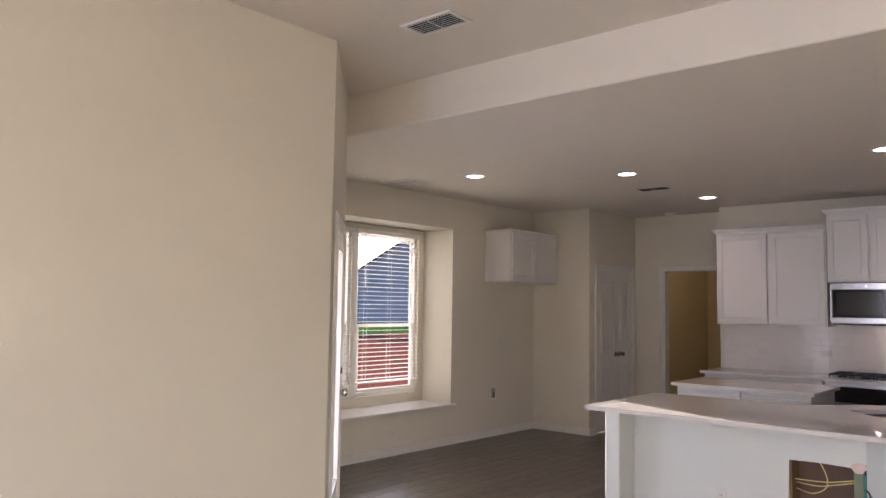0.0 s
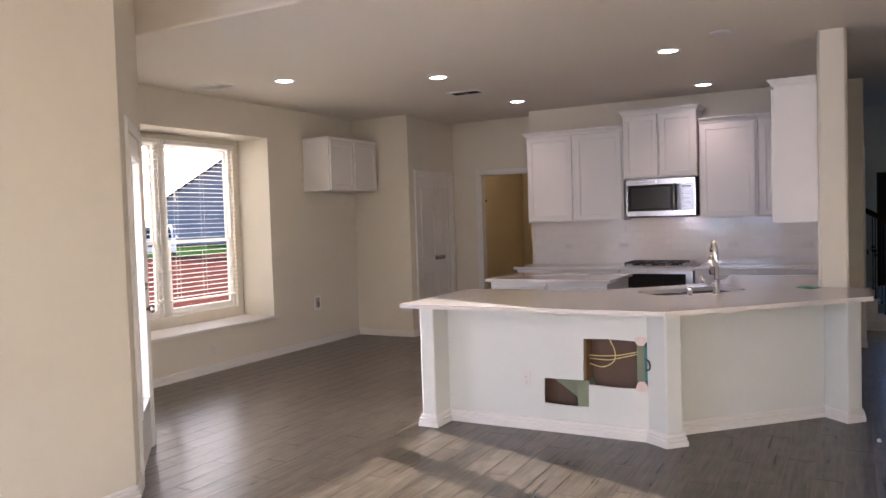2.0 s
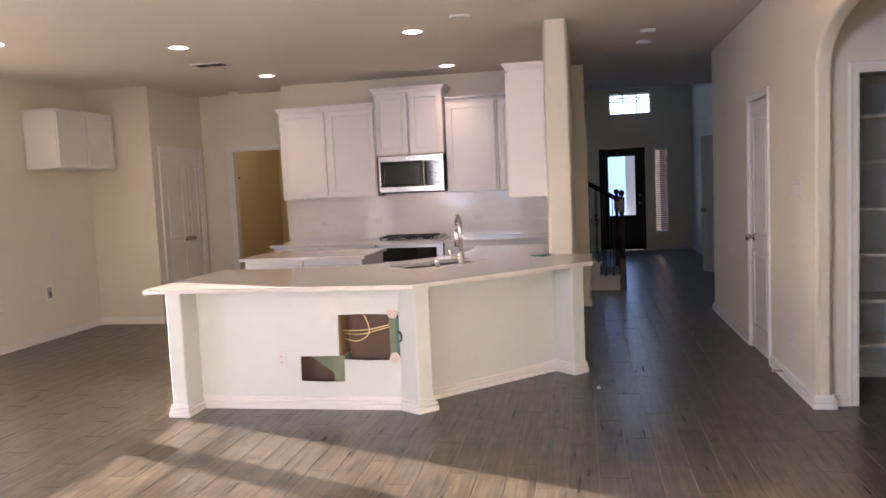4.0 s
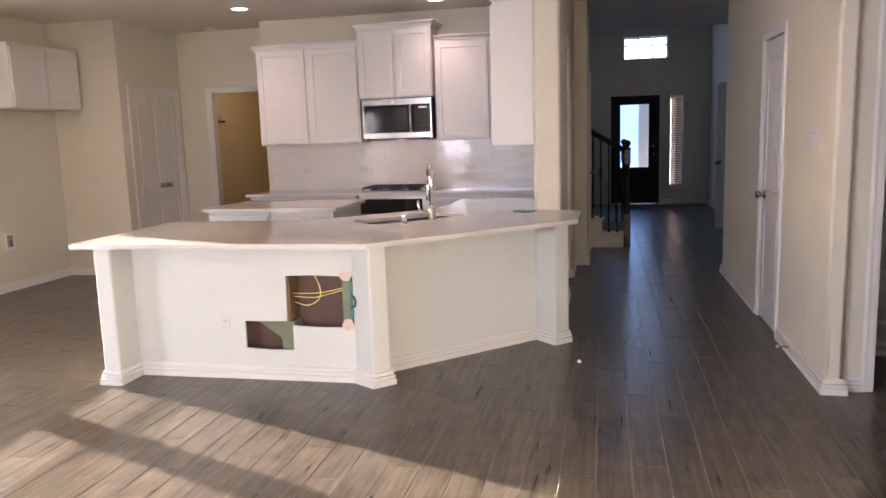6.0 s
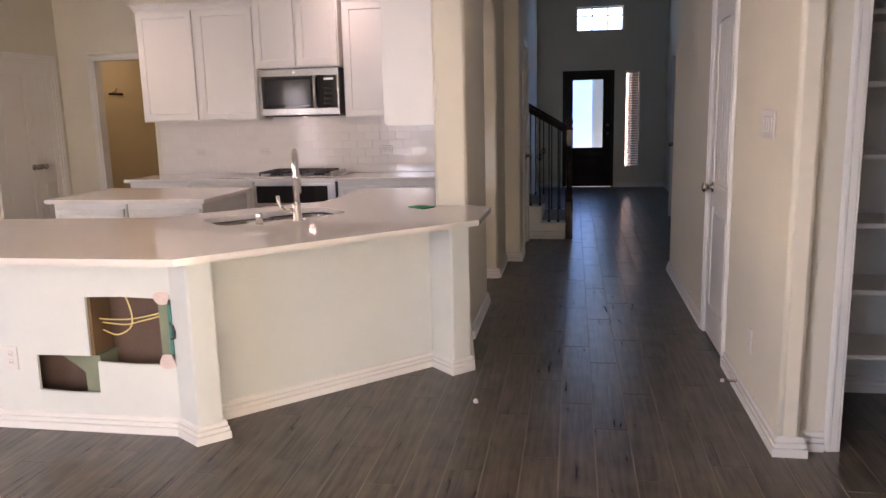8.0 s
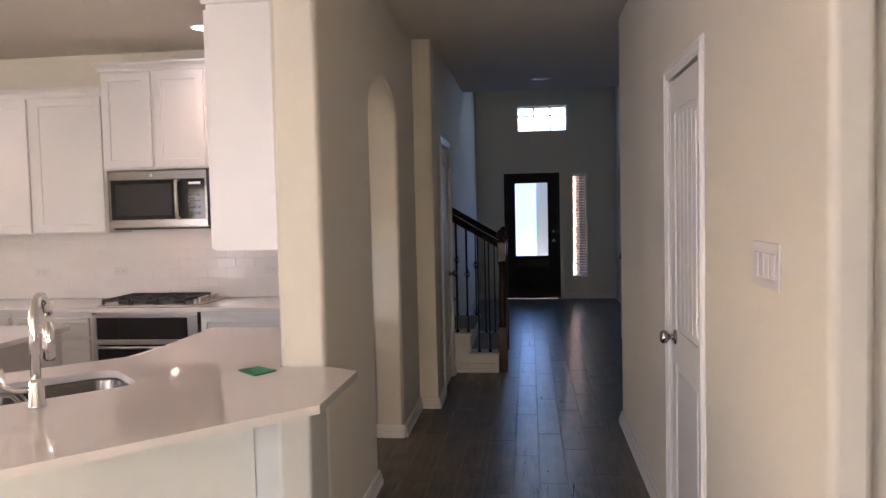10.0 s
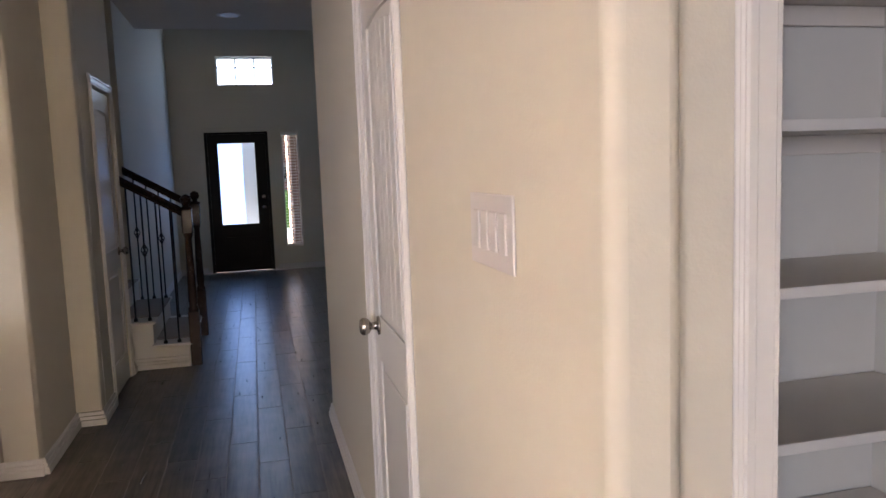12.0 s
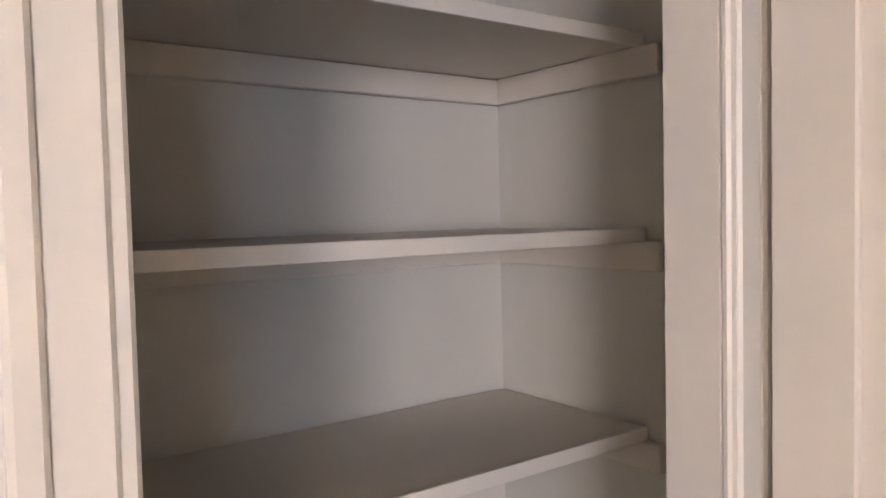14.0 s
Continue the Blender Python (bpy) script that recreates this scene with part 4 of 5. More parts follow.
def peninsula():
    p = thing("kitchen_peninsula", "white painted breakfast bar with square corner posts and cut open drywall", "peninsula")
    z1 = CT - 0.031
    hole = [(-1.151, 0.645), (-0.976, 0.65), (-0.727, 0.642), (-0.724, 0.474), (-0.729, 0.336), (-0.927, 0.331), (-1.119, 0.338), (-1.122, 0.186), (-1.269, 0.183), (-1.435, 0.191), (-1.432, 0.362), (-1.155, 0.365)]
    part("front_panel", standing("y", 5.15, 5.165, [[(-2.17, 0), (-0.70, 0), (-0.70, z1), (-2.17, z1)], hole]), WALL_WHITE, p)
    part("cavity", block(-2.1, -0.74, 5.32, 5.34, 0.02, z1), CAVITY, p, "dark brown cabinet backs inside the cavity")
    part("stud", block(-0.8, -0.751, 5.167, 5.31, 0.02, z1), GREENBOARD, p, "greenish stud edge in the cavity")
    part("stud", block(-1.205, -1.122, 5.175, 5.31, 0.02, 0.359), GREENBOARD, p, "greenish board edge behind the smaller hole")
    part("stud", block(-1.171, -1.139, 5.167, 5.31, 0.363, 0.70), STUD_WOOD, p, "raw wooden stud")
    part("board_offcut", sheet(bmesh.new(), [(-1.449, 0.372), (-1.207, 0.201), (-1.207, 0.386), (-1.449, 0.386)], "y", 5.26, 5.275), GREENBOARD, p, "slanting greenish board offcut")
    # posts: one square to the front, two turned half a right angle
    part("post", prism(bmesh.new(), [(-2.28, 4.935), (-2.17, 4.935), (-2.17, 5.36), (-2.28, 5.36)], 0, z1, 0.012, 3, "upright"), WALL_WHITE, p)
    part("post", prism(bmesh.new(), [(-0.735, 5.155), (-0.595, 5.06), (-0.512, 5.143), (-0.67, 5.30), (-0.70, 5.32)], 0, z1, 0.012, 3, "upright"), WALL_WHITE, p)
    part("post", prism(bmesh.new(), [(0.255, 6.215), (0.395, 6.075), (0.482, 6.162), (0.405, 6.645), (0.25, 6.645), (0.2, 6.3)], 0, z1, 0.012, 3, "upright"), WALL_WHITE, p)
    part("angled_panel", prism(bmesh.new(), [(-0.655, 5.305), (0.253, 6.213), (0.165, 6.30), (-0.74, 5.39)], 0, z1), WALL_WHITE, p)
    part("end_panel", prism(bmesh.new(), [(-2.28, 5.361), (-2.165, 5.361), (-2.165, 5.98), (-2.28, 5.98)], 0, z1), WALL_WHITE, p)
    part("cabinet_back", prism(bmesh.new(), [(-2.14, 5.96), (-1.33, 5.98), (-0.62, 6.8), (-0.52, 7.6), (-0.5, 7.62), (-0.6, 7.6), (-0.7, 6.85), (-1.37, 6.05), (-2.14, 6.02)], 0.1, z1), CABINET, p)
    part("cabinet_end", block(-0.5, 0.207, 7.60, 7.62, 0.0, z1), CABINET, p)
    line = [(-2.28, 5.98), (-2.28, 4.935), (-2.17, 4.935), (-2.17, 5.15), (-0.733, 5.15), (-0.595, 5.06), (-0.512, 5.143), (-0.667, 5.293), (0.255, 6.215), (0.395, 6.075), (0.482, 6.162), (0.407, 6.64)]
    part("baseboard", moulding(bmesh.new(), line, BASE_PROFILE, -1), TRIM, p)
    # torn edges, cables and the box in the larger hole
    for x, z, rx, rz in ((-0.768, 0.648, 0.037, 0.035), (-0.765, 0.352, 0.037, 0.041)):
        ring = [(x + rx * (1 + 0.18 * math.sin(3 * a + z * 9)) * math.cos(a), z + rz * (1 + 0.15 * math.cos(2 * a)) * math.sin(a)) for a in (2 * math.pi * k / 14 for k in range(14))]
        part("torn_paper", sheet(bmesh.new(), ring, "y", 5.143, 5.1495), DRYWALL, p, "pinkish torn drywall paper")
    part("electrical_box", block(-0.748, -0.731, 5.146, 5.21, 0.386, 0.616, bevel=0.003), TEAL, p, "teal plastic electrical box")
    part("box_clip", tube(bmesh.new(), [(-0.738, 5.148, 0.533), (-0.717, 5.132, 0.523), (-0.708, 5.128, 0.499), (-0.714, 5.132, 0.469), (-0.738, 5.148, 0.46)], 0.006, 8), DARK_METAL_SHADE, p)
    for pts in ([(-1.146, 5.23, 0.523), (-1.058, 5.2, 0.528), (-0.941, 5.185, 0.538), (-0.804, 5.19, 0.567)],
                [(-1.136, 5.24, 0.465), (-1.039, 5.2, 0.455), (-0.961, 5.185, 0.494), (-0.946, 5.185, 0.552), (-0.98, 5.21, 0.621), (-1.039, 5.25, 0.679)],
                [(-1.146, 5.25, 0.499), (-1.009, 5.22, 0.499), (-0.912, 5.2, 0.523), (-0.804, 5.2, 0.552)]):
        q = [Vector(v) for v in pts]
        fine = []
        for i in range(len(q) - 1):
            a, b, c, d = q[max(i - 1, 0)], q[i], q[i + 1], q[min(i + 2, len(q) - 1)]
            for k in range(5):
                t = k / 5
                fine.append(0.5 * ((2 * b) + (c - a) * t + (2 * a - 5 * b + 4 * c - d) * t * t + (3 * b - a - 3 * c + d) * t ** 3))
        part("cable", tube(bmesh.new(), [*fine, q[-1]], 0.0034, 8), YELLOW, p, "yellow electrical cable", True)
    return p


peninsula()


def outlet(label, axis, plane, out, u, z, w=0.07, h=0.115, horizontal=False, switches=0):
    o = thing("wall_switch" if switches else "wall_outlet", label, "switch" if switches else "outlet")
    if horizontal:
        w, h = h, w
    w0, w1 = sorted((plane, plane + out * 0.006))
    b3 = (lambda ua, ub, za, zb, d0, d1: (*sorted((plane + out * d0, plane + out * d1)), ua, ub, za, zb)) if axis == "x" else (lambda ua, ub, za, zb, d0, d1: (ua, ub, *sorted((plane + out * d0, plane + out * d1)), za, zb))
    part("plate", box(bmesh.new(), *b3(u - w / 2, u + w / 2, z - h / 2, z + h / 2, 0.0005, 0.006), 0.0025, 2), PLATE, o)
    if switches:
        for k in range(switches):
            c = u + (k - (switches - 1) / 2) * 0.046
            part("rocker", box(bmesh.new(), *b3(c - 0.0165, c + 0.0165, z - 0.033, z + 0.033, 0.005, 0.0095), 0.002), PLATE, o)
    else:
        for s in (-1, 1):
            du, dz = (s * 0.02, 0) if horizontal else (0, s * 0.02)
            part("receptacle", box(bmesh.new(), *b3(u + du - 0.015, u + du + 0.015, z + dz - 0.015, z + dz + 0.015, 0.004, 0.008), 0.002), PLATE, o)
            bm = bmesh.new()
            for q in (-0.006, 0.006):
                box(bm, *b3(u + du + q - 0.0012, u + du + q + 0.0012, z + dz - 0.005, z + dz + 0.005, 0.007, 0.0084))
            part("slots", bm, DARK_METAL_SHADE, o)
    return o


outlet("white duplex outlet on the breakfast bar front", "y", 5.15, -1, -1.566, 0.342)
outlet("white duplex outlet low on the hall wall", "x", 1.88, -1, 5.79, 0.33)
outlet("white four-gang switch plate on the hall wall", "x", 1.88, -1, 5.665, 1.35, 0.222, 0.122, False, 4)
outlet("white duplex outlet low on the dining wall", "x", -5.24, 1, 5.87, 0.22)
outlet("white blank plate on the dining wall", "x", -5.24, 1, 7.71, 1.11)
for x in (-2.62, -1.95, -0.72, 0.02):
    outlet("white duplex outlet set in the tile backsplash", "y", 9.217, -1, x, 1.085, horizontal=True)


def water_box():
    o = thing("ice_maker_box", "white recessed water supply box low in the dining wall", "supply box")
    y, z = 7.57, 0.51
    bm = bmesh.new()
    for a in ((y - 0.06, y - 0.04, z - 0.085, z + 0.085), (y + 0.04, y + 0.06, z - 0.085, z + 0.085), (y - 0.04, y + 0.04, z + 0.06, z + 0.085), (y - 0.04, y + 0.04, z - 0.085, z - 0.06)):
        box(bm, -5.2395, -5.228, a[0], a[1], a[2], a[3], 0.002)
    part("surround", bm, TRIM, o)
    # Flat plate whose grey paints the shade of a recess.
    part("recess", block(-5.2395, -5.236, y - 0.04, y + 0.04, z - 0.06, z + 0.06), RECESS_SHADE, o, "flat grey plate painted as the recess's shade")
    part("valve", turned(bmesh.new(), [(z - 0.05, 0.008), (z - 0.01, 0.008), (z, 0.014), (z + 0.01, 0.014)], (-5.222, y, 0), "z", 10), NICKEL, o, "", True)
    return o


water_box()


def faucet():
    f = thing("kitchen_faucet", "polished chrome gooseneck pull-down kitchen faucet", "faucet")
    bx, by = -0.425, 5.985
    dx, dy = -0.33, 0.944
    part("base", turned(bmesh.new(), [(CT, 0.030), (CT + 0.008, 0.030), (CT + 0.014, 0.025), (CT + 0.085, 0.024), (CT + 0.10, 0.017)], (bx, by, 0)), CHROME, f, "", True)
    pts = [(bx, by, CT + 0.09), (bx, by, CT + 0.27)]
    for k in range(1, 11):
        a = math.pi * k / 11
        r = 0.085
        pts.append((bx + dx * r * (1 - math.cos(a)), by + dy * r * (1 - math.cos(a)), CT + 0.27 + r * 1.2 * math.sin(a)))
    part("neck", tube(bmesh.new(), pts, 0.0165, 14), CHROME, f, "", True)
    ex, ey = bx + dx * 0.168, by + dy * 0.168
    part("spray_head", turned(bmesh.new(), [(CT + 0.13, 0.016), (CT + 0.14, 0.024), (CT + 0.23, 0.021), (CT + 0.27, 0.0165)], (ex, ey, 0)), CHROME, f, "", True)
    part("lever", tube(bmesh.new(), [(bx, by, CT + 0.06), (bx - 0.055, by - 0.045, CT + 0.07), (bx - 0.075, by - 0.06, CT + 0.085), (bx - 0.082, by - 0.065, CT + 0.145)], 0.0105, 10), CHROME, f, "", True)
    s = thing("air_gap_cap", "polished chrome cylindrical air gap cap beside the faucet", "air gap")
    part("flange", turned(bmesh.new(), [(CT, 0.024), (CT + 0.004, 0.024), (CT + 0.006, 0.020)], (-0.585, 5.845, 0)), CHROME, s, "", True)
    part("cap", turned(bmesh.new(), [(CT + 0.006, 0.0185), (CT + 0.058, 0.0185), (CT + 0.063, 0.0165), (CT + 0.064, 0.006)], (-0.585, 5.845, 0), "z", 24), CHROME, s, "", True)


faucet()


def sink():
    s = thing("kitchen_sink", "stainless steel undermount double bowl sink", "sink")
    for u0, u1 in ((-0.39, -0.018), (0.018, 0.39)):
        bm = bmesh.new()
        rings = []
        for inset, z, r in ((-0.012, CT - 0.0305, 0.10), (0.0, CT - 0.0305, 0.09), (0.004, CT - 0.045, 0.088), (0.016, CT - 0.18, 0.08), (0.03, CT - 0.205, 0.07), (0.06, CT - 0.214, 0.05)):
            rings.append([bm.verts.new((x, y, z)) for x, y in turn45(SX, SY, rounded(u0 + inset, u1 - inset, -0.2 + inset, 0.2 - inset, r))])
        k = len(rings[0])
        for a, b in zip(rings, rings[1:]):
            for n in range(k):
                bm.faces.new((a[n], a[(n + 1) % k], b[(n + 1) % k], b[n]))
        bm.faces.new(rings[-1])
        part("bowl", bm, SINK_STEEL, s, "", True)
        cx, cy = turn45(SX, SY, [((u0 + u1) / 2, 0)])[0]
        part("drain", turned(bmesh.new(), [(CT - 0.216, 0.045), (CT - 0.21, 0.045), (CT - 0.212, 0.03)], (cx, cy, 0)), CHROME, s, "", True)


sink()
tagged(obj("scouring_pad", prism(bmesh.new(), [(0.06, 6.56), (0.17, 6.46), (0.225, 6.56), (0.12, 6.635)], CT + 0.0005, CT + 0.006, 0.0015), GREEN_CARD, None, "flat green scouring pad on the quartz worktop"), "", "pad")

# island
tagged(obj("island_worktop", prism(bmesh.new(), [(-2.73, 7.0), (-1.49, 7.0), (-1.49, 7.82), (-2.73, 7.82)], CT - 0.03, CT, 0.003, 2), QUARTZ, None, "polished white quartz island worktop"), "", "countertop")


def base_cabinet(label, x0, x1, y0, y1, fronts, axis="y", out=-1, group="kitchen base cabinets", toe=True):
    """A base cabinet: body on a recessed plinth, drawers over doors (fronts: rows of u0, u1)."""
    c = thing("base_cabinet", label, "cabinet", group)
    part("body", block(x0, x1, y0, y1, 0.1, CT - 0.031, bevel=0.0015), CABINET, c)
    part("plinth", block(x0 + 0.02, x1 - 0.02, y0 + 0.06, y1 - 0.01, 0, 0.1), CABINET, c)
    for u0, u1 in fronts:
        plane = y0 if axis == "y" else x0
        part("drawer_front", shaker_face(bmesh.new(), u0, u1, 0.665, 0.80, axis, plane - 0.001, out, rail=0.035), CABINET, c)
        part("door", shaker_face(bmesh.new(), u0, u1, 0.115, 0.645, axis, plane - 0.001, out), CABINET, c)
    return c


base_cabinet("white island base cabinet with paired doors", -2.69, -2.115, 7.05, 7.79, [(-2.675, -2.13)], group="island cabinets")
base_cabinet("white island base cabinet with paired doors", -2.105, -1.53, 7.05, 7.79, [(-2.09, -1.545)], group="island cabinets")
base_cabinet("white base cabinet with a drawer and doors", -3.06, -2.46, 8.62, YB, [(-3.045, -2.475)])
base_cabinet("white base cabinet with a drawer and doors", -2.455, -1.845, 8.62, YB, [(-2.44, -1.86)])
base_cabinet("white base cabinet with a drawer and doors", -1.035, -0.44, 8.62, YB, [(-1.02, -0.455)])
base_cabinet("white base cabinet with a drawer and doors", -0.435, 0.205, 8.62, YB, [(-0.42, 0.19)])
tagged(obj("kitchen_worktop", block(-3.10, 0.207, 8.58, 9.222, CT - 0.03, CT, bevel=0.003, seg=2), QUARTZ, None, "polished white quartz worktop along the kitchen wall"), "", "countertop")


def oven():
    o = thing("wall_oven", "stainless steel built-in oven with black glass under the cooktop", "oven")
    x0, x1, y0 = -1.83, -1.05, 8.60
    part("body", block(x0 + 0.01, x1 - 0.01, y0 + 0.02, 9.2, 0.0, CT - 0.031), STEEL, o)
    part("control_panel", block(x0 + 0.03, x1 - 0.075, y0, y0 + 0.02, 0.645, 0.80, bevel=0.002), BLACK_GLASS, o, "black glass control panel")
    bm = bmesh.new()
    for a in ((x0, x0 + 0.03, 0.10, 0.82), (x1 - 0.075, x1, 0.10, 0.82), (x0 + 0.03, x1 - 0.075, 0.80, 0.82), (x0 + 0.03, x1 - 0.075, 0.61, 0.645), (x0 + 0.03, x1 - 0.075, 0.10, 0.15)):
        box(bm, a[0], a[1], y0 - 0.004, y0 + 0.02, a[2], a[3], 0.0015)
    part("trim_frame", bm, STEEL, o)
    part("door_glass", block(x0 + 0.03, x1 - 0.075, y0, y0 + 0.02, 0.15, 0.61, bevel=0.002), BLACK_GLASS, o, "black glass oven door")
    part("handle", tube(bmesh.new(), [(x0 + 0.05, y0, 0.59), (x0 + 0.05, y0 - 0.045, 0.595), (x1 - 0.1, y0 - 0.045, 0.595), (x1 - 0.1, y0, 0.59)], 0.011, 10), STEEL, o, "steel bar handle", True)
    return o


oven()


def cooktop():
    c = thing("gas_cooktop", "stainless steel gas cooktop with black cast iron grates", "cooktop")
    x0, x1, y0, y1 = -1.82, -1.06, 8.65, 9.15
    part("tray", block(x0, x1, y0, y1, CT + 0.0005, CT + 0.012, bevel=0.005, seg=2), STEEL, c)
    for gx0, gx1 in ((x0 + 0.02, x0 + 0.225), (x0 + 0.235, x0 + 0.435), (x0 + 0.445, x0 + 0.645)):
        bm = bmesh.new()
        for a in ((gx0, gx1, y0 + 0.03, y0 + 0.045), (gx0, gx1, y1 - 0.045, y1 - 0.03), (gx0, gx0 + 0.014, y0 + 0.03, y1 - 0.03), (gx1 - 0.014, gx1, y0 + 0.03, y1 - 0.03), (gx0, gx1, (y0 + y1) / 2 - 0.006, (y0 + y1) / 2 + 0.006)):
            box(bm, a[0], a[1], a[2], a[3], CT + 0.036, CT + 0.05, 0.002)
        for y in (y0 + 0.15, y1 - 0.15):
            box(bm, gx0 + 0.02, gx1 - 0.02, y - 0.005, y + 0.005, CT + 0.038, CT + 0.054, 0.002)
            box(bm, (gx0 + gx1) / 2 - 0.005, (gx0 + gx1) / 2 + 0.005, y - 0.08, y + 0.08, CT + 0.038, CT + 0.054, 0.002)
        for x in (gx0 + 0.007, gx1 - 0.007):
            for y in (y0 + 0.037, y1 - 0.037):
                box(bm, x - 0.006, x + 0.006, y - 0.006, y + 0.006, CT + 0.011, CT + 0.04)
        part("grate", bm, CAST_IRON, c, "black cast iron grate")
        for y in (y0 + 0.15, y1 - 0.15):
            part("burner", turned(bmesh.new(), [(CT + 0.012, 0.045), (CT + 0.024, 0.043), (CT + 0.026, 0.03), (CT + 0.034, 0.03)], ((gx0 + gx1) / 2, y, 0)), CAST_IRON, c, "", True)
    for k in range(5):
        part("knob", turned(bmesh.new(), [(CT + 0.012, 0.02), (CT + 0.018, 0.018), (CT + 0.04, 0.017), (CT + 0.043, 0.012)], (x1 - 0.055, y0 + 0.07 + k * 0.09, 0)), STEEL, c, "steel control knob", True)
    return c


cooktop()

# ---- ceiling fittings ----


def can_light(x, y, z=CEIL, lit=True, label="recessed ceiling light with white trim, lit"):
    c = thing("recessed_light", label, "ceiling light", "recessed lights")
    part("trim_ring", turned(bmesh.new(), [(z - 0.001, 0.098), (z - 0.006, 0.097), (z - 0.009, 0.085), (z - 0.004, 0.074), (z - 0.001, 0.073)], (x, y, 0), "z", 28), TRIM, c, "", True)
    part("lens", turned(bmesh.new(), [(z - 0.0045, 0.073), (z - 0.003, 0.073)], (x, y, 0), "z", 28), BULB if lit else PLATE, c, "glowing lens" if lit else "")
    if lit:
        lamp = new("recessed_bulb", bpy.data.lights.new("recessed_bulb", "SPOT"))
        lamp.data.energy, lamp.data.color, lamp.data.shadow_soft_size = 1.8, (1.0, 0.70, 0.49), 0.06
        lamp.data.spot_size, lamp.data.spot_blend = radians(118), 1.0
        lamp.matrix_world = pose(x, y, z - 0.03)
    return c


for x, y in ((-4.13, 5.79), (-2.92, 6.51), (-2.9, 8.35), (-0.87, 6.67), (-0.91, 8.57)):
    can_light(x, y)
can_light(1.39, 11.2, CEIL, False, "recessed ceiling light with white trim, unlit")


def register(label, x, y, z, w, d, slats, slat_mat=TRIM):
    """A ceiling air register: frame, black plate painted as the duct's shade, slats."""
    v = thing("ceiling_vent", label, "vent")
    bm = bmesh.new()
    for a in ((x - w / 2, x + w / 2, y - d / 2, y - d / 2 + 0.025), (x - w / 2, x + w / 2, y + d / 2 - 0.025, y + d / 2), (x - w / 2, x - w / 2 + 0.025, y - d / 2 + 0.025, y + d / 2 - 0.025), (x + w / 2 - 0.025, x + w / 2, y - d / 2 + 0.025, y + d / 2 - 0.025)):
        box(bm, a[0], a[1], a[2], a[3], z - 0.012, z - 0.0005, 0.003)
    part("vent_frame", bm, TRIM, v)
    part("duct", block(x - w / 2 + 0.02, x + w / 2 - 0.02, y - d / 2 + 0.02, y + d / 2 - 0.02, z - 0.002, z - 0.0005), DUCT_SHADE, v, "black plate painted as the shade in the duct")
    for k in range(slats):
        yy = y - d / 2 + 0.035 + (d - 0.07) * k / (slats - 1)
        s = part("slat", block(x - w / 2 + 0.024, x + w / 2 - 0.024, -0.0065, 0.0065, -0.0008, 0.0008), slat_mat, v)
        s.matrix_basis = pose(0, yy, z - 0.009, 38, 0, 0)
    part("cross_bar", block(x - 0.004, x + 0.004, y - d / 2 + 0.024, y + d / 2 - 0.024, z - 0.014, z - 0.011), TRIM, v)
    return v


register("white ceiling air register in the living room", -2.36, 3.22, LIVING, 0.36, 0.20, 7)
register("white ceiling air register near the dining window", -4.82, 5.61, CEIL, 0.36, 0.20, 7)
# Slats coloured dark here for the shade between them.
register("white ceiling air register in the kitchen, slats darkened as shade", -3.09, 7.42, CEIL, 0.36, 0.20, 4, DARK_METAL_SHADE)


def round_cover(label, x, y, r=0.07, h=0.03, category="smoke detector"):
    s = thing("smoke_detector" if category == "smoke detector" else "ceiling_cover", label, category)
    part("base", turned(bmesh.new(), [(CEIL - 0.0005, r), (CEIL - 0.008, r)], (x, y, 0), "z", 28), PLATE, s, "", True)
    part("cover", turned(bmesh.new(), [(CEIL - 0.008, r * 0.95), (CEIL - h * 0.7, r * 0.92), (CEIL - h, r * 0.7), (CEIL - h - 0.002, r * 0.2)], (x, y, 0), "z", 28), PLATE, s, "", True)


round_cover("white round cover plate on the kitchen ceiling", -0.40, 6.25, 0.085, 0.018, "cover plate")
round_cover("white round smoke detector on the kitchen ceiling", -3.8, 9.40)
round_cover("white round smoke detector on the hall ceiling", 1.11, 7.42)
round_cover("white round door chime cover on the hall ceiling", 1.12, 7.99, 0.075, 0.035, "cover plate")

# ---- pantry ----


def pantry_shelf(z, n):
    s = thing("pantry_shelf", "white painted pantry shelf on wooden cleats", "shelf", "pantry shelves")
    part("board", block(1.98, 2.99, 5.694, 6.034, z - 0.019, z, bevel=0.002), SHELF, s)
    part("front_edge", block(1.98, 2.99, 5.687, 5.6935, z - 0.021, z + 0.001, bevel=0.001), TRIM, s)
    part("cleat", block(1.98, 2.99, 6.019, 6.036, z - 0.066, z - 0.02, bevel=0.002), SHELF, s)
    part("cleat", block(2.977, 2.993, 5.655, 6.018, z - 0.066, z - 0.02, bevel=0.002), SHELF, s)
    part("cleat", block(1.977, 1.994, 5.67, 6.018, z - 0.066, z - 0.02, bevel=0.002), SHELF, s)


SHELF = material("white_shelf_paint", (0.66, 0.62, 0.57), 0.5, coarse=(2, 0.03), fine=(60, 0.02), bump=0.04)
for n, z in enumerate((0.302, 0.604, 0.906, 1.208, 1.518, 1.815, 2.11)):
    pantry_shelf(z, n)

# ---- stairs ----


